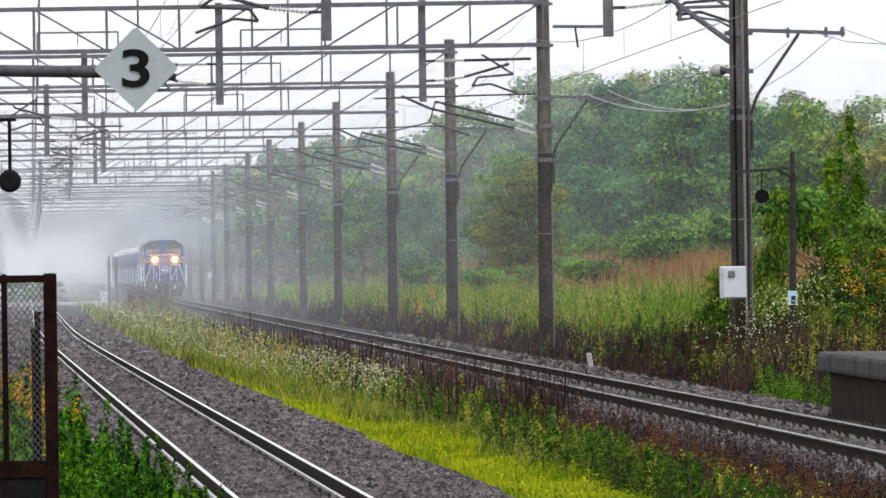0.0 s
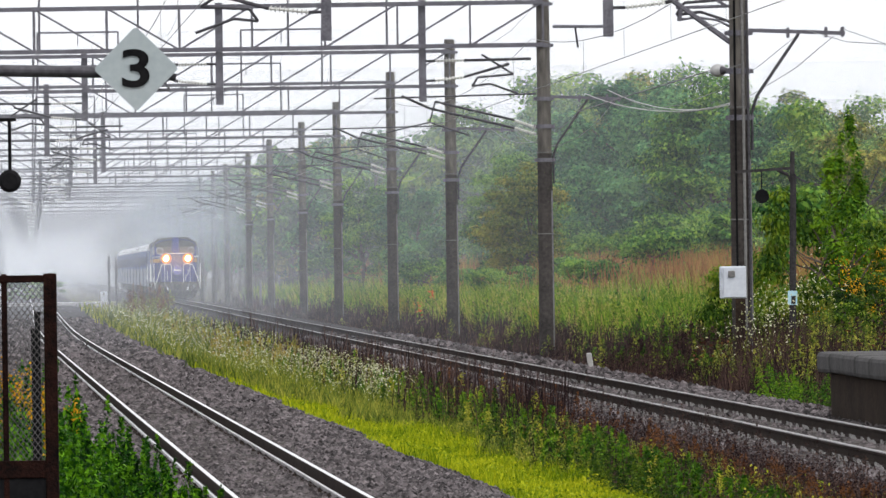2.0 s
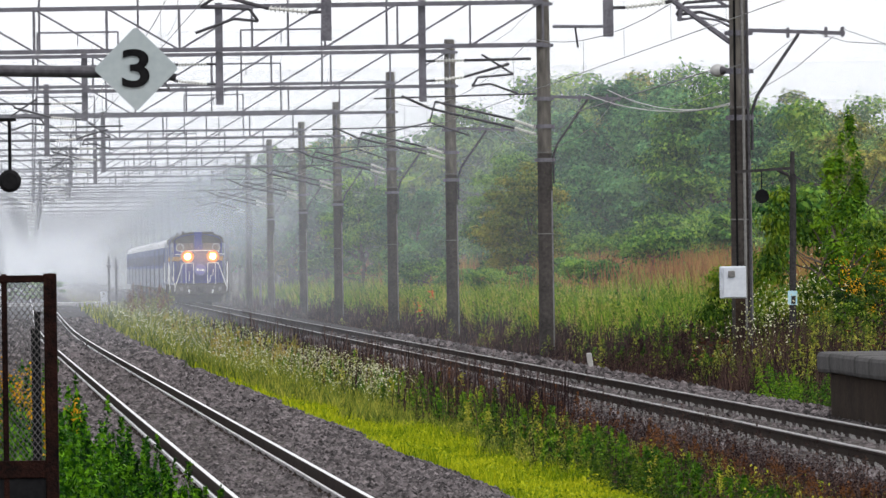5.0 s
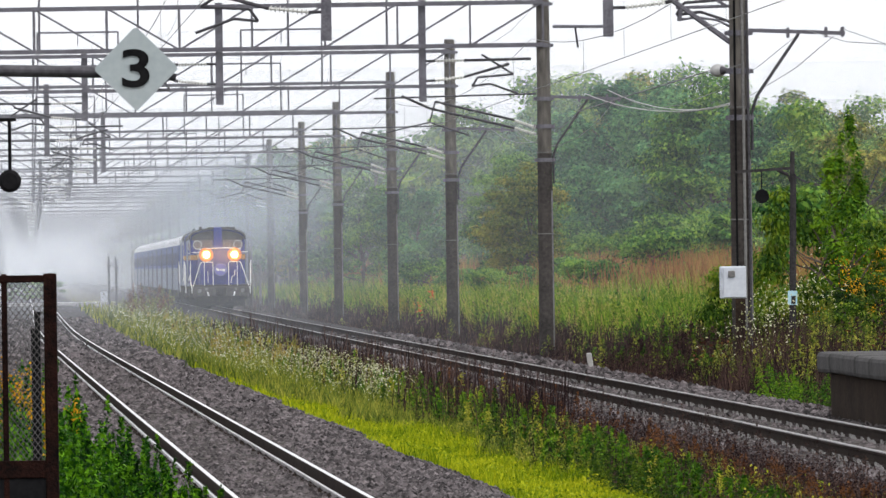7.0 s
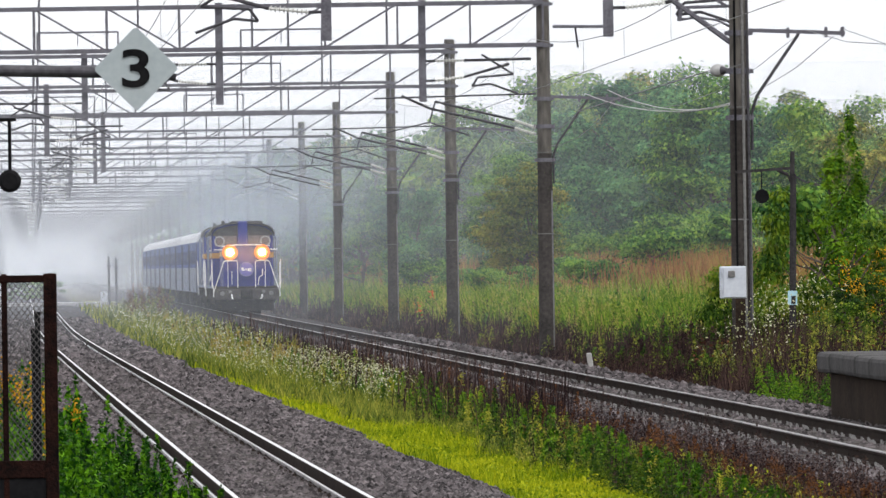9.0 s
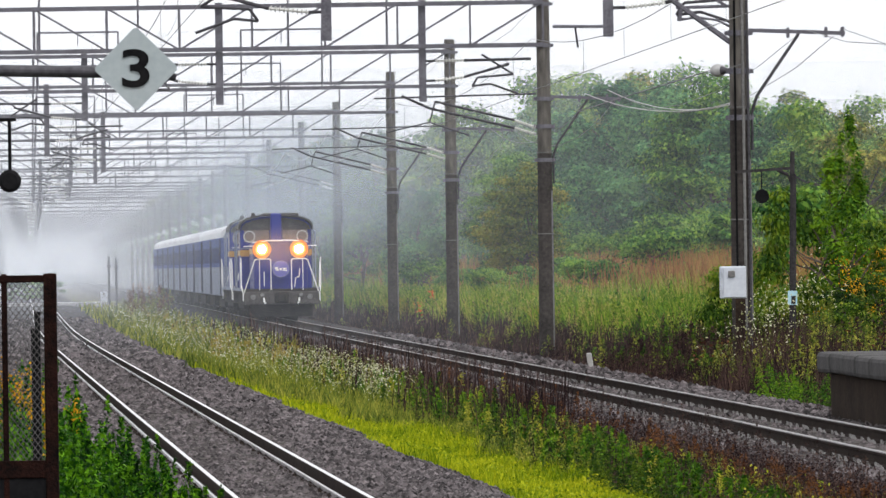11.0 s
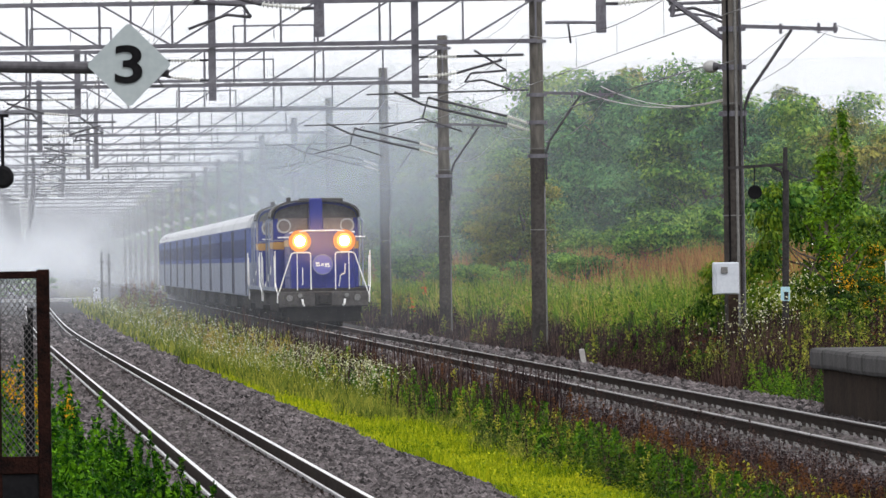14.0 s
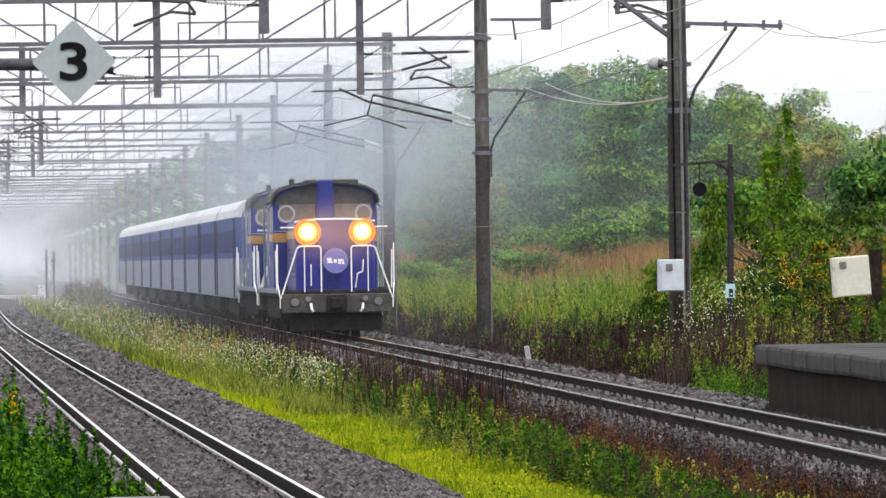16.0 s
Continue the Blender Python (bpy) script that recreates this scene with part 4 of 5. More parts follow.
def plant(protos, k, o, y, scale=1.0, turn=0.0, tall=1.0):
    m = Matrix.Translation((xr(y) + o, y, float(ground_z(np.array(o), np.array(y))) - 0.05)) @ pose(0, 0, 0, 0, 0, turn) @ Matrix.Diagonal((scale, scale, scale * tall, 1))
    p = protos[k]
    if (p.name not in USED):
        USED.add(p.name)
        p.matrix_basis = m
        return p
    c = copy_thing(p, Matrix())
    c.matrix_basis = m
    return c


def wood_height(b):
    """The rise of the wood's top over the eye by bearing, fitted to the camera's view: it climbs to a crest and falls
    away again.
    """
    return float(np.interp(b, (-0.045, -0.039, -0.0342, -0.0293, -0.0233, -0.0184, -0.011, -0.004, 0.001, 0.007, 0.0155, 0.027, 0.031, 0.037, 0.047, 0.07),
                           (0.002, 0.0031, 0.0056, 0.0076, 0.0102, 0.0118, 0.0133, 0.0145, 0.0152, 0.0160, 0.0188, 0.0198, 0.0180, 0.0166, 0.0145, 0.012)))


g = random.Random(5)
y = 235.0
while y < 1150:
    for row, o in enumerate((17.5, 21.5, 26.0)):
        if row == 2 and y > 700:
            continue
        yy, oo = y + g.uniform(-4, 4), o + g.uniform(-1.2, 1.2)
        bearing = (xr(yy) + oo) / yy
        kind = g.choice((2, 2, 0, 1) if 0.016 < bearing < 0.034 and row else (0, 1, 2, 3) if bearing > 0.034 else (0, 3, 3, 1))
        scale = (wood_height((xr(yy) + oo) / yy) * yy + 0.9) / (9.5, 8.5, 9.0, 8.8)[kind] * g.uniform(0.96, 1.24)
        plant(PROTO if yy < 560 else FAR, kind, oo, yy, min(scale, 1.9), g.uniform(0, 360), g.uniform(0.92, 1.04))
    y += 11 + y * 0.018
for i in range(34):
    y = 240 + 400 * (i / 34) ** 1.4 + g.uniform(-5, 5)
    plant(SHRUB, g.choice((0, 0, 1)), g.uniform(13.0, 16.0), y, g.uniform(0.8, 1.3), g.uniform(0, 360))
for i in range(16):
    y = 300 + 300 * (i / 16) ** 1.2 + g.uniform(-6, 6)
    plant(SHRUB, g.choice((1, 1, 0)), g.uniform(8.0, 11.5), y, g.uniform(0.7, 1.1), g.uniform(0, 360))
# trees standing forward of the wood
for o, y, k, s, tall in ((10.5, 372, 2, 0.72, 0.95), (11.5, 398, 0, 0.75, 0.95), (9.0, 440, 3, 0.7, 1.0), (8.5, 500, 0, 0.75, 1.0), (8.5, 560, 3, 0.8, 1.0), (8.0, 620, 1, 0.85, 1.0), (8.0, 690, 3, 0.85, 1.0), (8, 770, 0, 0.9, 1.0), (8, 860, 3, 0.9, 1)):
    plant(PROTO if y < 560 else FAR, k, o, y, s, g.uniform(0, 360), tall)
# the belt of trees that follows the line into the mist
y = 600.0
while y < 1750:
    for o in (8.0, 12.5):
        yy, oo = y + g.uniform(-6, 6), o + g.uniform(-0.8, 0.8)
        kind = g.choice((0, 1, 2, 3))
        rise = wood_height((xr(yy) + oo) / yy) * yy + 2.0
        plant(FAR, kind, oo, yy, min(rise / (9.5, 8.5, 9.0, 8.8)[kind] * g.uniform(0.8, 1.12), 1.6), g.uniform(0, 360), g.uniform(0.95, 1.1))
    y += 3 + y * 0.018
# the overgrown bank by the signal post
for o, y, k, s, tall in ((8.2, 190, 3, 1.0, 1.0), (9.4, 196, 2, 1.2, 1.1), (7.2, 184, 2, 0.8, 1.0), (10.6, 200, 1, 1.2, 1.2), (8.0, 204, 1, 1.1, 1.3), (6.4, 178, 3, 0.7, 1.0), (9.6, 184, 2, 1.0, 1.0), (11.5, 190, 1, 1.4, 1.1), (12.6, 205, 1, 1.4, 1.3),
                         (6.6, 191, 3, 1.0, 1.75), (7.7, 193, 3, 1.05, 1.35), (5.7, 196, 3, 0.8, 1.5), (9.2, 178, 3, 0.75, 0.95), (10.2, 188, 3, 1.0, 1.2), (11.0, 180, 3, 0.9, 1.0), (8.4, 181, 3, 0.6, 0.9)):
    plant(SHRUB, k, o, y, s, g.uniform(0, 360), tall)
poplar = build_tree("young_poplar", 0.95, 5.2, 0.3, 5200, 0.046, M["vivid"], 31, "slim young poplar with bright green leaves", "tree", 40, 0.72)
poplar.matrix_basis = pose(xr(188) + 7.2, 188, 0.1)

# ---- mist in thin veils across the valley ----
VEILS = [(206, 0.014), (233, 0.02), (262, 0.03), (312, 0.036), (370, 0.05), (430, 0.08), (500, 0.09), (575, 0.10), (660, 0.09), (760, 0.12), (880, 0.16), (1020, 0.20), (1250, 0.26), (1500, 0.32), (1850, 0.5)]
for y, amount in VEILS:
    b = B()
    w = 60 + y * 0.1
    vs = [b.verts.new(v) for v in ((xr(y) - w, 0, -3), (xr(y) + w, 6, -3), (xr(y) + w, 6, 34), (xr(y) - w, 0, 34))]
    b.faces.new(vs)
    v = part("mist_veil", b, mist_mat("mist", amount, (0.78, 0.83, 0.91)))
    v.location = (0, y, 0)
    v.visible_shadow = False
    tagged(v, "thin veil of pale drifting rain mist", "mist", "veils of mist", "stuff")
scene.cycles.transparent_max_bounces = 32


# ---- sleepers, clips and ballast stones ----
def build_sleepers(parent, mid, y0, y1, clip_mat, low=0.0):
    bm = B()
    box(bm, -1.0, 1.0, -0.11, 0.11, -0.32, -0.156, 0.02)
    sleeper_me = bpy.data.meshes.new("sleeper")
    bm.to_mesh(sleeper_me)
    bm.free()
    sleeper_me.materials.append(M["sleeper"])
    bm = B()
    for sx in (-1, 1):
        box(bm, sx * 0.092 - 0.018, sx * 0.092 + 0.018, -0.03, 0.03, -0.156, -0.13 - low * 0.5)
        tube(bm, (sx * 0.1, 0, -0.14), (sx * 0.1, 0, -0.108 - low), 0.014, seg=6)
    clip_me = bpy.data.meshes.new("rail_clip")
    bm.to_mesh(clip_me)
    bm.free()
    clip_me.materials.append(clip_mat)
    y, i = y0, 0
    while y < y1 and i < 290:
        s = new("sleeper", sleeper_me)
        s.parent = parent
        s.matrix_basis = pose(float(mid(y)) + 0.03 * math.sin(i * 1.7), y, 0.004 * math.sin(i * 2.3), 0, 0, 2.7 + 0.8 * math.sin(i * 3.1))
        for sx in (-0.566, 0.566):
            c = new("rail_clip", clip_me)
            c.parent = s
            c.location = (sx, 0, 0)
        y += 0.61
        i += 1


build_sleepers(TRACK_L, xl, 66, 215, M["rail_side"], 0.022)
build_sleepers(TRACK_R, xr, 88, 250, M["clip"])


def stones(name, n, y0, y1, mid, half, label):
    y = sample(n, y0, y1)
    d = RNG.uniform(-half, half, n)
    x = mid(y) + d
    keep = np.abs(np.abs(d) - 0.566) > 0.08
    x, y, d = x[keep], y[keep], d[keep]
    n = len(x)
    z = ground_z(x - xr(y), y)
    r = RNG.uniform(0.018, 0.06, n) * np.clip(y / 130, 0.95, 1.8)
    oct_ = np.array([(1, 0, 0), (0, 1, 0), (-1, 0, 0), (0, -1, 0), (0, 0, 1), (0, 0, -1)], float)
    V = oct_[None] * RNG.uniform(0.6, 1.2, (n, 6, 1)) + RNG.normal(0, 0.2, (n, 6, 3))
    a = RNG.random(n) * 6.28
    c, s = np.cos(a)[:, None], np.sin(a)[:, None]
    V[..., 0], V[..., 1] = V[..., 0] * c - V[..., 1] * s, V[..., 0] * s + V[..., 1] * c
    V = V * r[:, None, None] * np.array([1.15, 1.15, 0.75]) + np.stack([x, y, z + r * 0.35], -1)[:, None]
    f = np.array([(0, 1, 4), (1, 2, 4), (2, 3, 4), (3, 0, 4), (1, 0, 5), (2, 1, 5), (3, 2, 5), (0, 3, 5)])
    Fc = (f[None] + (np.arange(n) * 6)[:, None, None]).reshape(-1, 3)
    tagged(raw(name, V.reshape(-1, 3), Fc, M["stone"]), label, "ballast", kind="stuff")


stones("ballast_stones", 100000, 66, 420, xl, 2.75, "wet grey crushed-stone ballast under the shining rails")
stones("ballast_stones", 34000, 85, 300, xr, 2.6, "wet grey crushed-stone ballast between dead weeds")


# ---- leafy weeds ----
def plants(name, x, y, z, h, spread, count, size, material, label, category, tips=None, tip_share=0.12, top=0.0):
    """Upright leafy weeds: leaves around each stem, closer towards the tip; tips may flower."""
    n = len(x)
    t = RNG.random((n, count)) ** 0.8
    a = RNG.random((n, count)) * 6.28
    rad = spread[:, None] * (1.05 - t) * np.sqrt(RNG.random((n, count)))
    P = np.stack([x[:, None] + rad * np.cos(a) + 0.06 * t * np.sin(x * 40)[:, None], y[:, None] + rad * np.sin(a), z[:, None] + h[:, None] * (0.05 + 0.95 * t)], -1)
    sz = np.broadcast_to(np.maximum(size, least_width(y, 1.5))[:, None], (n, count)).ravel()
    flecks(name, P.reshape(-1, 3), sz, material, label, category, flat=0.45)
    if tips:
        k = (RNG.random(n) < tip_share) & (z + h >= np.quantile(z + h, top))
        m = 60
        Q = np.stack([np.repeat(x[k], m), np.repeat(y[k], m), np.repeat((z + h)[k], m)], -1)
        Q += RNG.normal(0, 1, Q.shape) * np.array([0.024, 0.024, 0.06])
        flecks(tips[0], Q, np.maximum(0.015, least_width(Q[:, 1], 1.0)), tips[1], tips[2], "wildflowers")


for cnt, mt, lab in ((1300, "deep", "dark green leafy weeds between the tracks"), (620, "herb", "yellow-green leafy weeds between the tracks")):
    x, y, z, o = strip(cnt, 70 if mt == "deep" else 105, 330, lambda y: med_l(y) + 1.4, -2.6, 0.15)
    plants("leafy_weeds", x, y, z, RNG.uniform(0.2, 0.62, len(x)) * low_near(y), RNG.uniform(0.08, 0.2, len(x)), 60, 0.02, M[mt], lab, "weeds",
           ("yellow_buds", M["yellow_green"], "yellow-green flower heads on weeds"), 0.05)
x, y, z, o = strip(460, 72, 260, lambda y: med_l(y) + 1.6, -2.7, 0.15)
plants("leafy_bushes", x, y, z, RNG.uniform(0.3, 0.7, len(x)) * low_near(y), RNG.uniform(0.12, 0.26, len(x)), 110, 0.03, M["vivid"], "fresh green leafy bushes between the tracks", "weeds")
x, y, z, o = strip(620, 66, 260, lambda y: med_l(y) + 1.9, -2.3, 0.15)
plants("rusty_weeds", x, y, z, RNG.uniform(0.3, 0.7, len(x)) * low_near(y), RNG.uniform(0.06, 0.14, len(x)), 60, 0.02, M["rusty"], "rust-red withering weeds between the tracks", "dead weeds")
x, y, z, o = strip(6500, 66, 330, lambda y: med_l(y) + 1.5, -2.1, 0.2)
plants("seed_stalks", x, y, z, (0.25 + 0.7 * RNG.random(len(x)) ** 2) * low_near(y), RNG.uniform(0.02, 0.06, len(x)), 26, 0.013, M["brown"], "dark brown dead seed stalks beside the track", "dead weeds")
x, y, z, o = strip(1500, 66, 135, -2.9, -1.5, 0.1)
plants("low_stalks", x, y, z, RNG.uniform(0.12, 0.38, len(x)), RNG.uniform(0.03, 0.07, len(x)), 26, 0.012, M["brown"], "low dark brown dead stalks on the ballast edge", "dead weeds")
yy = RNG.uniform(150, 172, 130)
oo = RNG.uniform(3.1, 4.9, 130)
plants("blossom_leaves", xr(yy) + oo, yy, ground_z(oo, yy), np.clip(0.7 + (oo - 2.7) * 0.6, 0.3, 2.0) * RNG.uniform(0.6, 1.05, 130), RNG.uniform(0.1, 0.25, 130), 80, 0.03, M["herb"], "pale green leaves of the blossoming bank", "weeds")
x, y, z, o = strip(5200, 115, 460, 2.9, 5.4, 0.3)
plants("dock_stalks", x, y, z, RNG.uniform(0.5, 1.35, len(x)) * np.clip((o - 2.7) / 1.7, 0.22, 1), RNG.uniform(0.05, 0.16, len(x)), 30, 0.022, M["brown"], "dark brown dead dock stalks on the verge", "dead weeds")
x, y, z, o = strip(420, 120, 400, 3.4, 6.5, 0.3)
plants("verge_weeds", x, y, z, RNG.uniform(0.3, 0.9, len(x)), RNG.uniform(0.15, 0.4, len(x)), 90, 0.03, M["herb"], "green weeds among dead stalks on the verge", "weeds")
x, y, z, o = strip(2000, 205, 560, 4.8, 12.5, 0.4)
plants("verge_growth", x, y, z, RNG.uniform(0.4, 1.5, len(x)), RNG.uniform(0.2, 0.6, len(x)), 70, 0.05, M["reed"], "rank green and straw-coloured growth on the verge", "weeds")
x, y, z, o = strip(420, 205, 560, 5.0, 11.5, 0.4)
plants("verge_bushes", x, y, z, RNG.uniform(0.4, 1.3, len(x)), RNG.uniform(0.25, 0.7, len(x)), 110, 0.05, M["tree_a"], "low dark green bushes on the verge", "weeds")
x, y, z, o = strip(110, 215, 420, -4.6, -2.7, 0.2)
plants("tawny_tufts", x, y, z, RNG.uniform(0.3, 0.75, len(x)), RNG.uniform(0.15, 0.4, len(x)), 110, 0.03, M["tawny"], "tawny and olive weeds going over between the tracks", "weeds")
for k in range(26):
    yy, oo = RNG.uniform(215, 400), RNG.uniform(4.6, 9.5)
    n = 150
    blades("tussock", np.full(n, xr(yy) + oo) + RNG.normal(0, 0.12, n), np.full(n, yy) + RNG.normal(0, 0.12, n), np.full(n, float(ground_z(np.array(oo), np.array(yy)))), RNG.uniform(0.5, 1.35, n), np.full(n, 0.03),
           RNG.uniform(0.2, 0.75, n), M[("reed", "tawny", "vivid")[k % 3]], ("arching tussock of green grass on the verge", "arching tussock of straw-coloured grass on the verge", "arching tussock of fresh green grass on the verge")[k % 3], "grass")
x, y, z, o = strip(520, 205, 480, 4.6, 9.5, 0.4)
plants("olive_weeds", x, y, z, RNG.uniform(0.4, 1.2, len(x)), RNG.uniform(0.2, 0.5, len(x)), 100, 0.04, M["herb"], "olive-green leafy weeds among the reeds", "weeds")
# light green clump and tuft by the platform
x, y, z, o = strip(160, 128, 150, 2.3, 3.6, 0.1)
plants("tall_weeds", x, y, z, RNG.uniform(0.25, 0.6, len(x)), RNG.uniform(0.1, 0.25, len(x)), 90, 0.025, M["vivid"], "clump of green weeds by the platform end", "weeds")
yy = np.concatenate([RNG.uniform(124, 140, 150), RNG.uniform(127.4, 131, 260)])
oo = np.concatenate([RNG.uniform(1.9, 4.0, 150), RNG.uniform(1.75, 5.2, 260)])
plants("platform_stalks", xr(yy) + oo, yy, ground_z(oo, yy), RNG.uniform(0.35, 0.95, 410), RNG.uniform(0.03, 0.09, 410), 30, 0.018, M["brown"], "dark brown dead stalks at the platform end", "dead weeds")
# the dark overgrown bank beside the near end of the verge
for nm, cnt, mt, lab in (("bank_weeds", 620, "deep", "deep green creepers and weeds on the bank"), ("bank_bushes", 200, "vivid", "bright green weeds on the overgrown bank"), ("bank_brown", 330, "brown", "dark brown dead weeds on the bank")):
    yy = RNG.uniform(140, 222, cnt)
    oo = RNG.uniform(3.8, 10.5, cnt)
    plants(nm, xr(yy) + oo, yy, ground_z(oo, yy), RNG.uniform(0.5, 1.25, cnt) * np.clip((oo - 2.5) / 3, 0.5, 1.2), RNG.uniform(0.2, 0.55, cnt), 130, 0.045, M[mt], lab, "weeds")
n = 6500
yy = RNG.uniform(136, 169, n)
oo = RNG.uniform(2.9, 4.6, n)
tall = (0.4 + 1.2 * RNG.random(n) ** 1.5) * np.clip((oo - 2.5) / 1.1, 0.35, 1) * np.clip((yy - 120) / 42, 0.5, 1.05)
blades("dock_thicket", xr(yy) + oo, yy, ground_z(oo, yy), tall, np.full(n, 0.016), RNG.uniform(0.05, 0.3, n), M["brown"], "dense dark brown dead dock before the pole", "dead weeds")
k = RNG.random(n) < 0.12
plants("dock_seeds", (xr(yy) + oo)[k], yy[k], ground_z(oo, yy)[k], tall[k], RNG.uniform(0.03, 0.09, n)[k], 40, 0.014, M["brown"], "dark brown dock seed heads", "dead weeds")
# white blossom bank by the cabinet
n = 700
yy = RNG.normal(165, 4, n)
oo = RNG.normal(3.95, 0.5, n)
P = np.stack([xr(yy) + oo, yy, ground_z(oo, yy) + np.clip(0.55 + (oo - 2.7) * 0.6, 0.3, 2.0) + RNG.normal(0.25, 0.2, n)], -1)
flecks("white_blossom", P, np.full(n, 0.021), M["petal"], "creamy white blossom sprays on the bank", "wildflowers")
n = 70
yy = RNG.uniform(168, 186, n)
oo = RNG.uniform(6.2, 10.8, n)
P = np.stack([xr(yy) + oo, yy, ground_z(oo, yy) + RNG.uniform(0.9, 2.4, n)], -1)
P = (P[:, None] + RNG.normal(0, 1, (n, 34, 3)) * np.array([0.13, 0.13, 0.07])).reshape(-1, 3)
n = len(P)
flecks("goldenrod_bloom", P, np.full(n, 0.02), M["yellow"], "yellow goldenrod blooming over the bank", "wildflowers")
n = 5200
yy = RNG.uniform(146, 186, n)
oo = RNG.uniform(3.8, 9, n)
P = np.stack([xr(yy) + oo, yy, ground_z(oo, yy) + RNG.random(n) * 0.9], -1)
flecks("withered_creeper", P, np.full(n, 0.05), M["rusty"], "rust-brown withered creeper on the bank", "dead weeds")
# goldenrod thicket by the platform fence
n = 560
yy = RNG.uniform(61, 76, n)
xx = RNG.uniform(-4.2, -1.95, n) + (RNG.random(n) ** 2) * 0.35
top = 1.25 - np.clip((xx + 3.1) / 1.35, 0, 1) ** 0.9 * 1.05
zz = np.full(n, -0.4)
plants("goldenrod_thicket", xx, yy, zz, (top + 0.4) * RNG.uniform(0.68, 1.03, n), RNG.uniform(0.10, 0.22, n), 150, 0.027, M["thicket"], "dense green goldenrod thicket by the platform fence", "weeds",
       ("goldenrod_heads", M["yellow"], "golden yellow goldenrod flower heads"), 0.22, 0.5)


# ---- the platform ends ----
def build_far_platform():
    t = thing("far_platform", Matrix(), "old concrete platform end with overhanging coping, grassy on top", "platform", kind="structure")
    y0, y1 = 40.0, 127.0
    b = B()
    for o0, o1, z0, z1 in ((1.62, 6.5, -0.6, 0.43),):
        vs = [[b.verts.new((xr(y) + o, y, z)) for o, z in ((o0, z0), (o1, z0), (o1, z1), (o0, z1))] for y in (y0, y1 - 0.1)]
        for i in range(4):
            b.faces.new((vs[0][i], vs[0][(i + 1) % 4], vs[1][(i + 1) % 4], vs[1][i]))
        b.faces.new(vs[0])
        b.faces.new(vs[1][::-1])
    part("platform_wall", b, M["old_concrete"], t, "very dark brown platform wall")
    y = y1
    turn = math.degrees(math.atan(0.0442))
    i = 0
    while y > 100:
        b = B()
        box(b, 0, 4.9, -1.95, 0, 0.434, 0.72, 0.06)
        c = part("coping_slab", b, M["coping"], t)
        c.matrix_basis = pose(xr(y) + 1.44 + 0.012 * math.sin(i * 2.1), y, 0.008 * math.sin(i * 1.3), 0, 0, turn)
        y -= 1.97
        i += 1
    b = B()
    vs = [b.verts.new((xr(y) + o, y, 0.72)) for y, o in ((y, 1.44), (y, 6.4), (40, 6.4), (40, 1.44))]
    b.faces.new(vs)
    vs2 = bmesh.ops.extrude_face_region(b, geom=b.faces[:])["geom"]
    for v in vs2:
        if isinstance(v, bmesh.types.BMVert):
            v.co.z = 0.434
    bmesh.ops.recalc_face_normals(b, faces=b.faces)
    part("coping", b, M["coping"], t)
    n = 1600
    yy = RNG.uniform(100, 122, n)
    oo = RNG.uniform(2.6, 6.2, n)
    blades("platform_grass", xr(yy) + oo, yy, np.full(n, 0.72), RNG.uniform(0.05, 0.25, n), np.full(n, 0.014), RNG.uniform(0.1, 0.6, n), M["lime"], "green grass growing over the old platform", "grass")


build_far_platform()


def build_near_platform():
    t = thing("near_platform", Matrix(), "low concrete platform end beneath the tripod", "platform", kind="structure")
    b = B()
    box(b, -7.0, 1.6, -25.0, 30.0, -0.6, 0.5, 0.03)
    part("platform_body", b, M["concrete"], t)
    b = B()
    box(b, -2.0, -1.52, 65.2, 66.4, -0.6, 0.30, 0.02)
    part("edge_slab", b, M["concrete"], t)


build_near_platform()


def place(across, down, s):
    """The point seen at a place of the first view, where one metre spans s units."""
    c, k = math.cos(radians(0.85)), math.sin(radians(0.85))
    dx, dy = across - 784, down - 441
    return (c * dx - k * dy) / s, LENS / s, 1.97 - (k * dx + c * dy - 29) / s


# ---- number sign on its pipe ----
def build_sign():
    cx, cy, cz = place(241, 122, 250)
    t = thing("number_sign", pose(cx, cy, cz, 0, 0, 0), "white diamond stopping sign with black numeral 3 on a pipe", "sign")
    r = 0.302
    b = B()
    loft(b, [[(0, y, r), (r, y, 0), (0, y, -r), (-r, y, 0)] for y in (-0.012, 0.012)])
    bmesh.ops.bevel(b, geom=[e for e in b.edges if abs(e.verts[0].co.y - e.verts[1].co.y) > 0.01], offset=0.012, segments=2, affect="EDGES")
    part("board", b, M["sign_white"], t)
    cu = bpy.data.curves.new("numeral", "FONT")
    cu.body, cu.size, cu.align_x, cu.align_y = "3", 0.37, "CENTER", "CENTER"
    cu.extrude, cu.offset = 0.004, 0.007
    ob = new("numeral_curve", cu)
    bpy.context.view_layer.update()
    me = bpy.data.meshes.new_from_object(ob.evaluated_get(bpy.context.evaluated_depsgraph_get()))
    bpy.data.objects.remove(ob)
    me.materials.clear()
    me.materials.append(M["black"])
    n = new("numeral", me)
    n.parent = t
    n.matrix_basis = pose(0, -0.018, -0.012, 90) @ Matrix.Diagonal((1.32, 1, 1, 1))
    tagged(n, "black numeral 3")
    b = B()
    tube(b, (-1.6, 0.06, 0.02), (0.16, 0.06, -0.03), 0.042, seg=14)
    tube(b, (0.12, 0.06, -0.03), (0.28, 0.06, -0.065), 0.028, seg=10)
    part("pipe_arm", b, M["dark_steel"], t, "dark steel pipe arm")
    b = B()
    tube(b, (-1.55, 0.06, -3.6), (-1.55, 0.06, 0.1), 0.06, seg=14)
    part("mast", b, M["dark_steel"], t)


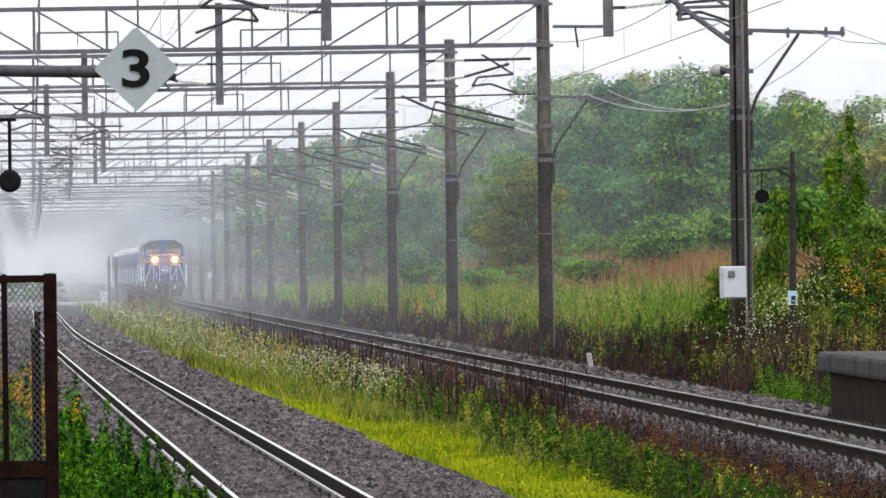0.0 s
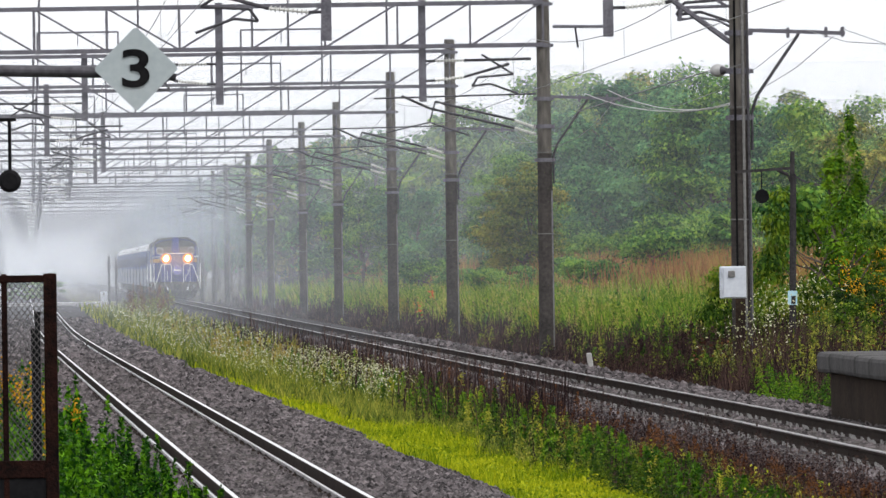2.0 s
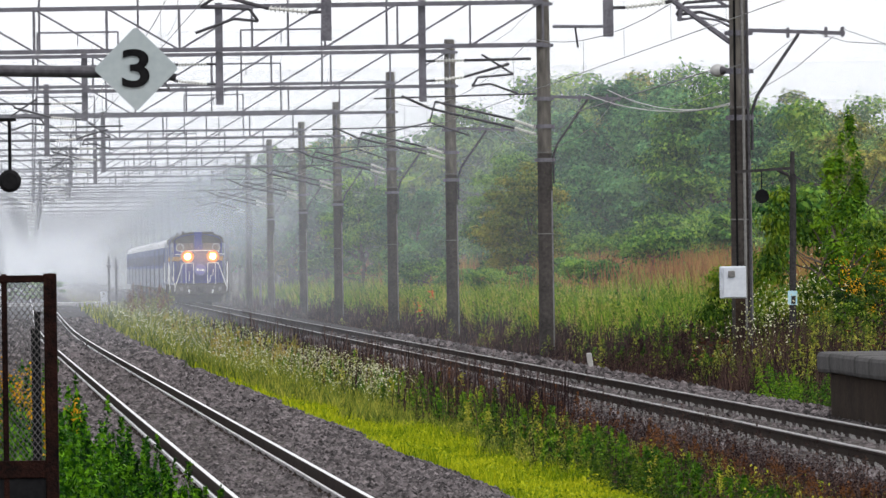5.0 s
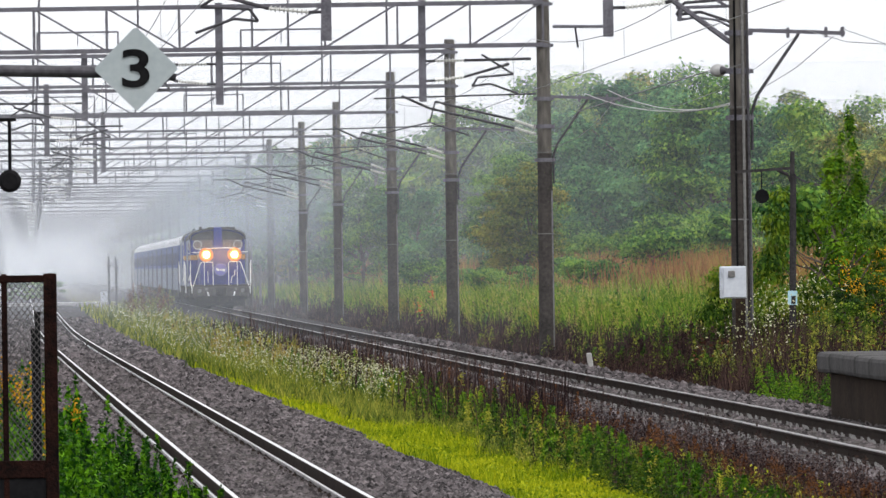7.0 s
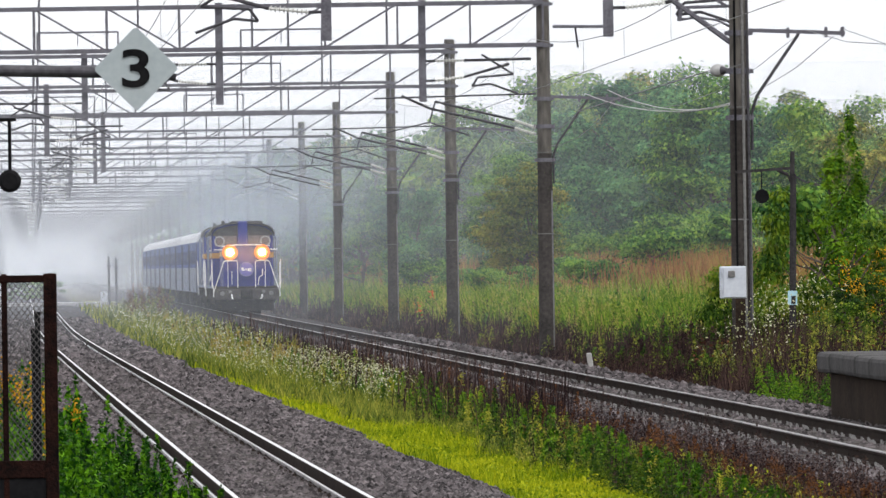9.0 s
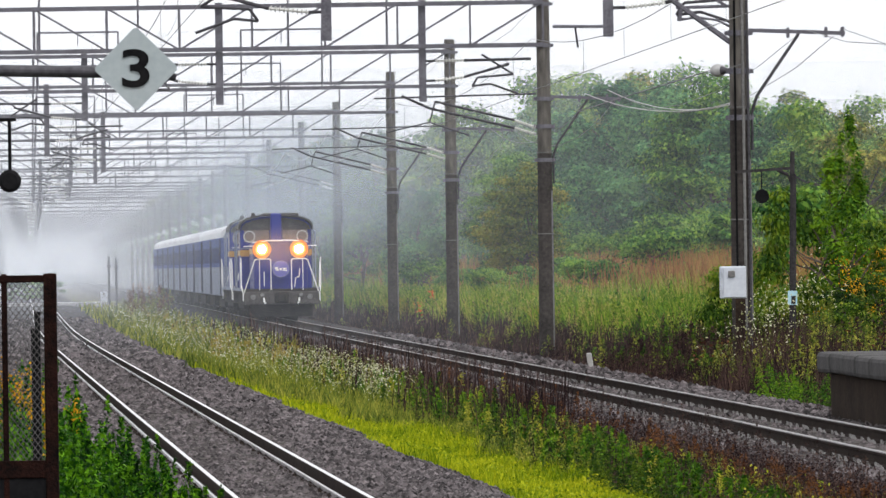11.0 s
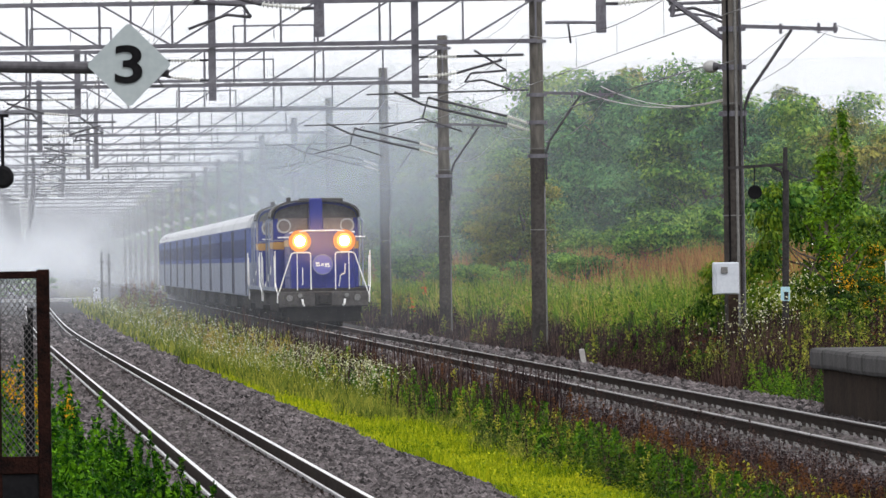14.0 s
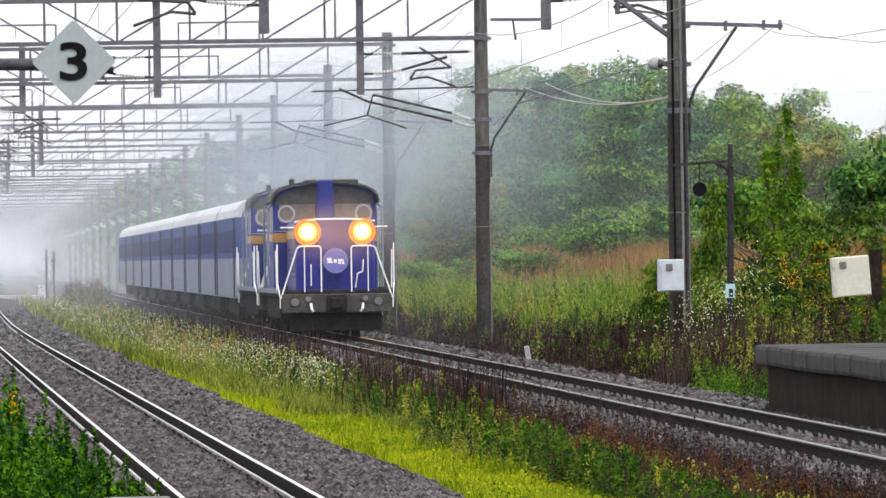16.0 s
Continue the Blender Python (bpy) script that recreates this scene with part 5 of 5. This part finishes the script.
build_sign()


def build_hanging_lamp():
    cx, cy, cz = place(18, 321, 235)
    t = thing("hanging_signal", pose(cx, cy, cz), "small round black signal lamp hanging from a bracket", "signal lamp")
    b = B()
    tube(b, (0, -0.06, 0), (0, 0.05, 0), 0.086, 0.075, seg=24)
    tube(b, (0, -0.075, 0), (0, -0.06, 0), 0.06, 0.086, seg=24)
    part("housing", b, M["black"], t)
    b = B()
    tube(b, (0, 0, 0.07), (0, 0, 0.46), 0.013, seg=8)
    part("rod", b, M["black"], t)
    b = B()
    box(b, -1.6, 0.05, -0.02, 0.02, 0.45, 0.475)
    part("bracket", b, M["black"], t)
    b = B()
    tube(b, (-1.5, 0, -cz - 0.4), (-1.5, 0, 0.6), 0.05, seg=12)
    part("mast", b, M["dark_steel"], t)


build_hanging_lamp()


def build_fence():
    s = 285
    x1, y1, z1 = place(88, 484, s)
    t = thing("platform_fence", pose(x1, y1, z1), "rusty steel frame fence with chain-link mesh", "fence")
    for x, w in ((0, 0.04), (-0.285, 0.018), (-1.6, 0.04)):
        b = B()
        box(b, x - w, x + w, -w, w, -2.35, 0.0, 0.008)
        part("post", b, M["rust"], t)
    b = B()
    box(b, -1.6, 0.02, -0.025, 0.025, -0.055, -0.01, 0.006)
    part("top_rail", b, M["rust"], t)
    b = B()
    box(b, -1.6, -0.03, -0.025, 0.025, -1.27, -1.16, 0.006)
    part("bottom_rail", b, M["rust"], t)
    # Black sheet added where the area under the mesh lies in shade.
    part("lower_panel", box(B(), -1.6, -0.035, -0.012, 0.012, -2.3, -1.26, 0.004), M["black"], t, "black sheet added for the shade below the mesh")
    b = B()
    step, zz0, zz1, x0, xe = 0.036, -1.18, -0.05, -1.57, -0.03
    k = 0
    for sgn in (1, -1):
        c = x0 - 1.2
        while c < xe + 1.2:
            # one wire of the mesh, clipped to the frame
            za, zb = zz0, zz1
            xa, xb = c, c + sgn * (zb - za) * 0.75
            f0, f1 = 0.0, 1.0
            for lim, up in ((x0, 1), (xe, -1)):
                da, db = (xa - lim) * up, (xb - lim) * up
                if da < 0 and db < 0:
                    f1 = -1
                elif da < 0:
                    f0 = max(f0, da / (da - db))
                elif db < 0:
                    f1 = min(f1, da / (da - db))
            if f1 > f0:
                tube(b, (xa + (xb - xa) * f0, 0.004 * sgn, za + (zb - za) * f0), (xa + (xb - xa) * f1, 0.004 * sgn, za + (zb - za) * f1), 0.0032, seg=3)
            c += step
    tagged(part("chain_link", b, M["mesh_wire"], t, "grey chain-link mesh"), kind="stuff")
    # dark stakes behind the mesh
    for sx in (66, 60):
        q = place(sx, 560 if sx == 66 else 590, 272)
        b = B()
        box(b, -0.018, 0.018, -0.02, 0.02, -1.9, 0.0)
        st = thing("fence_stake", Matrix.Translation(q), "thin dark stake behind the fence", "stake", "stakes by the fence")
        part("shaft", b, M["black"], st)
        part("cap", box(B(), -0.022, 0.022, -0.024, 0.024, 0.0, 0.03, 0.005), M["black"], st)


build_fence()


# heavy bracket on the first pole and the cross bar of the second
def bracket_bits():
    o = near_pole.matrix_basis.translation
    for pts, r in ((((1178, -8), (1302, 82)), 0.05), (((1200, 36), (1232, 31), (1270, 36), (1312, 58)), 0.022), (((1196, 14), (1322, 10)), 0.03), (((1206, 8), (1202, 38)), 0.045), (((1250, -10), (1284, 10)), 0.03)):
        part("bracket", path(B(), [Vector(place(a, c, 96.5)) - o for a, c in pts], r), M["steel"], near_pole)
    o = line_pole.matrix_basis.translation
    part("cross_bar", path(B(), [Vector(place(978, 47, 70)) - o, Vector(place(1076, 47, 70)) - o], 0.04), M["steel"], line_pole)
    part("bar_insulator", insulator(B(), Vector(place(1018, 50, 70)) - o, Vector(place(1023, 84, 70)) - o, 0.04), M["dark_steel"], line_pole)


bracket_bits()
for cx, cr, cm in ((0.06, 0.03, "concrete"), (-0.09, 0.022, "black"), (0.15, 0.025, "dark_steel")):
    part("conduit", path(B(), [(cx, -0.21, 0.6), (cx, -0.2, 5.0), (cx * 0.9, -0.19, 10.0)], cr), M[cm], near_pole)


# ---- cabinets, signal post and small trackside things ----
def cabinet(cx, cy, cz, w, h, d, material, label, tilt=0.0):
    t = thing("trackside_cabinet", pose(cx, cy, cz, 0, tilt, 3), label, "cabinet", "cabinets beside the track")
    b = B()
    box(b, -w / 2, w / 2, 0, d, -h / 2, h / 2, 0.02)
    part("body", b, material, t)
    b = B()
    box(b, -w / 2 + 0.05, w / 2 - 0.005, -0.018, 0.0, -h / 2 + 0.015, h / 2 - 0.015, 0.012)
    door = part("door", b, material, t)
    b = B()
    box(b, -w / 2 + 0.14, -w / 2 + 0.26, -0.05, -0.016, h / 2 - 0.2, h / 2 - 0.08, 0.015)
    part("latch", b, M["concrete"], door, "grey metal latch")
    for z in (-0.28, 0.25):
        b = B()
        tube(b, (-w / 2 + 0.03, -0.02, z * h), (-w / 2 + 0.03, -0.02, z * h + 0.07), 0.018, seg=8)
        part("hinge", b, material, door)
    return t


q = place(1298, 500, 98)
cab1 = cabinet(q[0], q[1], q[2], 0.47, 0.58, 0.22, M["box_white"], "pale grey-white steel cabinet fixed to a catenary pole")
q = place(1617, 502, 102)
cab2 = cabinet(q[0], q[1], q[2], 0.66, 0.70, 0.25, M["box_cream"], "cream-white steel cabinet leaning on a short post", -4)
for q, w, z0 in ((place(1660, 500, 101), 0.11, -2.4), (place(1310, 520, 97), 0.09, -2.3)):
    b = B()
    box(b, -w, w, -w, w, z0, 0.45)
    st = part("support_post", b, M["old_concrete"])
    st.location = q
    tagged(st, "short grey concrete post behind a cabinet", "post", "cabinet posts")


def build_signal_post():
    s = 100
    x1, y1, z1 = place(1397, 268, s)
    t = thing("signal_post", pose(x1, y1, 0, 0, 1.0, 0), "dark steel post with a bracket arm and hanging round lamp", "signal post")
    b = B()
    tube(b, (0, 0, -0.4), (0, 0, z1 - 0.4), 0.065, 0.055, seg=12)
    tube(b, (-0.02, 0, z1 - 0.45), (-0.01, 0, z1), 0.045, 0.04, seg=10)
    part("post", b, M["post_black"], t)
    b = B()
    beam(b, (-1.02, 0, z1 - 0.37), (0.0, 0, z1 - 0.3), 0.045, 0.05)
    path(b, [(-0.28, 0, z1 - 0.33), (-0.08, 0, z1 - 0.42), (-0.01, 0, z1 - 0.6)], 0.03)
    part("bracket_arm", b, M["post_black"], t)
    b = B()
    tube(b, (-0.56, 0, z1 - 0.36), (-0.56, 0, z1 - 0.7), 0.012, seg=6)
    tube(b, (-0.55, -0.07, z1 - 0.8), (-0.55, 0.06, z1 - 0.8), 0.125, 0.10, seg=24)
    part("round_lamp", b, M["black"], t, "round black lamp housing")
    b = B()
    box(b, -0.09, 0.075, -0.085, -0.065, z1 - 2.72, z1 - 2.47, 0.006)
    part("tag_plate", b, M["tag_blue"], t, "pale blue plate with a dark mark")
    b = B()
    box(b, -0.03, 0.045, -0.092, -0.083, z1 - 2.70, z1 - 2.56, 0.003)
    part("plate_mark", b, M["post_black"], t)


build_signal_post()

q = place(1046, 657, 85)
b = B()
box(b, -0.055, 0.055, -0.05, 0.05, -0.4, 0.30, 0.02)
marker = part("marker_post", b, M["ring"])
marker.matrix_basis = pose(q[0], q[1], q[2] + 0.08, 0, -8, 0)
tagged(marker, "small white concrete marker post leaning by the rail", "marker post")


def globe(across, down, s):
    x1, y1, z1 = place(across, down, s)
    t = thing("globe_insulator", pose(x1, y1, z1), "round pale grey insulator with a dark cap on a wire", "insulator", "globe insulators")
    b = B()
    bmesh.ops.create_uvsphere(b, u_segments=20, v_segments=12, radius=0.12, matrix=Matrix.Diagonal((1.25, 1, 1, 1)))
    part("globe", b, M["grey_glaze"], t)
    b = B()
    tube(b, (0.06, -0.06, 0.0), (0.15, -0.1, 0.0), 0.085, 0.05, seg=16)
    part("cap", b, M["dark_steel"], t)
    b = B()
    tube(b, (0.15, 0, 0.02), (0.45, 0.05, 0.12), 0.012, seg=5)
    tube(b, (-0.15, 0, 0.0), (-2.2, 25, -0.3), 0.012, seg=5)
    part("tie_wire", b, M["wire"], t)


globe(1271, 125, 97)


def build_jumpers():
    """Two slack pale cables from the second pole's side arm to the near pole."""
    w = tagged(new("jumper_cable"), "slack pale jumper cables between pole arms", "overhead wire", "overhead wires")
    for (a, d), (a2, d2), sag in (((1035, 166), (1302, 180), 24), ((1076, 160), (1302, 183), 22)):
        pts = []
        for i in range(15):
            f = i / 14
            pts.append(place(a + (a2 - a) * f, d + (d2 - d) * f + sag * 4 * f * (1 - f), 70 + 26 * f))
        part("cable", path(B(), pts, 0.011, seg=5), M["grey_glaze"], w)


build_jumpers()


# ---- the level crossing far down the line ----
def build_crossing():
    y = 585.0
    t = thing("level_crossing", Matrix(), "pale wet road crossing the track in the mist", "level crossing", kind="structure")
    b = B()
    box(b, xl(y) - 9, xl(y) + 4.2, y - 2.6, y + 2.6, -0.6, -0.006, 0.01)
    part("road_deck", b, M["wet_road"], t)


build_crossing()
for across, h in ((193, 2.75), (206, 2.65)):
    x1, y1, z1 = place(across, 515, 28)
    t = thing("crossing_post", pose(x1, y1, -0.5), "thin dark post standing by the level crossing", "post", "posts by the level crossing")
    b = B()
    tube(b, (0, 0, 0), (0, 0, h + 0.6), 0.085, 0.075, seg=8)
    part("shaft", b, M["dark_steel"], t)
    b = B()
    box(b, -0.16, 0.16, -0.1, 0.1, h - 0.1, h + 0.1, 0.03)
    part("fitting", b, M["dark_steel"], t)
x1, y1, z1 = place(184, 512, 28)
cabinet(x1, y1, 0.15, 0.45, 0.95, 0.35, M["box_white"], "small white relay cabinet beside the level crossing")
for across, down in ((461, 508),):
    x1, y1, z1 = place(across, down, 30)
    b = B()
    box(b, -0.07, 0.07, -0.07, 0.07, -0.6, 1.3, 0.02)
    st = part("crossing_bollard", b, M["concrete"])
    st.location = (x1, y1, 0)
    tagged(st, "pale post beside the level crossing in mist", "bollard")

# torn orange marker tape in the weeds
for across, down, k in ((765, 518, 0), (743, 543, 1)):
    x1, y1, z1 = place(across, down, 55)
    P = RNG.normal(0, 1, (12, 3)) * np.array([0.07, 0.08, 0.13]) + np.array([x1, y1 - 4, z1])
    ob = flecks("orange_lilies", P, np.full(12, 0.06), M["orange"], "small cluster of orange blooms among the weeds", "flowers")

# a rank clump of weeds on the strip, and bushes far off
for nm, cnt, mt, h0, h1, lab in (("clump_weeds", 60, "herb", 0.5, 1.3, "rank green weeds in a clump between the tracks"), ("clump_stalks", 45, "rusty", 0.8, 1.75, "rusty brown dead stalks in a clump between the tracks")):
    yy = RNG.uniform(440, 520, cnt)
    oo = RNG.uniform(-4.2, -2.3, cnt)
    plants(nm, xr(yy) + oo, yy, ground_z(oo, yy), RNG.uniform(h0, h1, cnt), RNG.uniform(0.2, 0.5, cnt), 70, 0.05, M[mt], lab, "weeds")
for o, y, k, s, tall in ((-10.5, 640, 1, 0.8, 0.8), (-9.0, 655, 0, 0.8, 0.8), (-8.0, 668, 1, 0.8, 0.7)):
    plant(SHRUB, k, o, y, s, g.uniform(0, 360), tall)


# ---- exhaust haze that trails above the train ----
def haze_mat(name, amount, shade, wide=7.0, high=4.2):
    m = mist_mat(name, amount, shade)
    n, l = m.node_tree.nodes, m.node_tree.links
    tc = n.new("ShaderNodeTexCoord")
    ln = n.new("ShaderNodeVectorMath")
    ln.operation = "LENGTH"
    mp = n.new("ShaderNodeMapping")
    mp.inputs["Scale"].default_value = (1 / wide, 0, 1 / high)
    l.new(tc.outputs["Object"], mp.inputs["Vector"])
    l.new(mp.outputs[0], ln.inputs[0])
    fall = n.new("ShaderNodeMapRange")
    fall.interpolation_type = "SMOOTHSTEP"
    fall.inputs["From Min"].default_value, fall.inputs["From Max"].default_value = 0.1, 1.0
    fall.inputs["To Min"].default_value, fall.inputs["To Max"].default_value = 1.0, 0.0
    l.new(ln.outputs["Value"], fall.inputs["Value"])
    mul = n.new("ShaderNodeMath")
    mul.operation = "MULTIPLY"
    out = next(a for a in n if a.type == "MIX_SHADER" and a.outputs[0].links and a.outputs[0].links[0].to_node.type == "OUTPUT_MATERIAL")
    old = out.inputs[0].links[0].from_socket
    l.new(old, mul.inputs[0])
    l.new(fall.outputs[0], mul.inputs[1])
    l.new(mul.outputs[0], out.inputs[0])
    return m


HAZE = []
for back, side, z, amount in ((14, 1.5, 5.0, 0.30), (30, 2.5, 5.8, 0.34), (55, 2.0, 5.8, 0.34), (90, 1.0, 5.5, 0.34)):
    b = B()
    vs = [b.verts.new(v) for v in ((-8, 0, -5), (8, 0, -5), (8, 0, 5), (-8, 0, 5))]
    b.faces.new(vs)
    hz = part("exhaust_haze", b, haze_mat("exhaust_haze", amount, (0.50, 0.56, 0.64)))
    hz.visible_shadow = False
    tagged(hz, "blue-grey diesel exhaust haze trailing over the train", "exhaust haze", "puffs of exhaust", "stuff")
    HAZE.append((hz, back, side, z))
# Thin sheet added ahead of the nose to scatter headlamp light as glow.
b = B()
b.faces.new([b.verts.new(v) for v in ((-1.7, 0, -1.1), (1.7, 0, -1.1), (1.7, 0, 1.1), (-1.7, 0, 1.1))])
glow_sheet = part("spray_mist", b, haze_mat("spray_mist", 0.10, (0.85, 0.85, 0.85), 1.65, 1.05))
glow_sheet.visible_shadow = False
tagged(glow_sheet, "thin mist sheet added before the nose to spread the headlamps' glow", "mist", kind="stuff")
HAZE.append((glow_sheet, -0.12, 0.0, 2.66))



# ---- what moves ----
def motions():
    rows = [(0, 643.0), (4, 535.5), (6.5, 467.7), (9, 400.0), (12, 318.6), (12.5, 304.8), (12.7, 300.0), (12.9, 315.5), (13, 313.0), (13.5, 300.5), (14, 288.0), (14.5, 274.2),
            (15, 260.8), (15.5, 247.6), (16, 234.5)]
    turn = math.degrees(math.atan(0.0442))
    c, s = math.cos(math.radians(turn)), math.sin(math.radians(turn))
    for ob, back in TRAIN:
        walk(ob, [(t, pose(xr(y) - s * back, y + c * back, 0, 0, 0, turn)) for t, y in rows])
    for ob, back, side, z in HAZE:
        walk(ob, [(t, pose(xr(y + back) + side, y + back, z)) for t, y in rows])


motions()
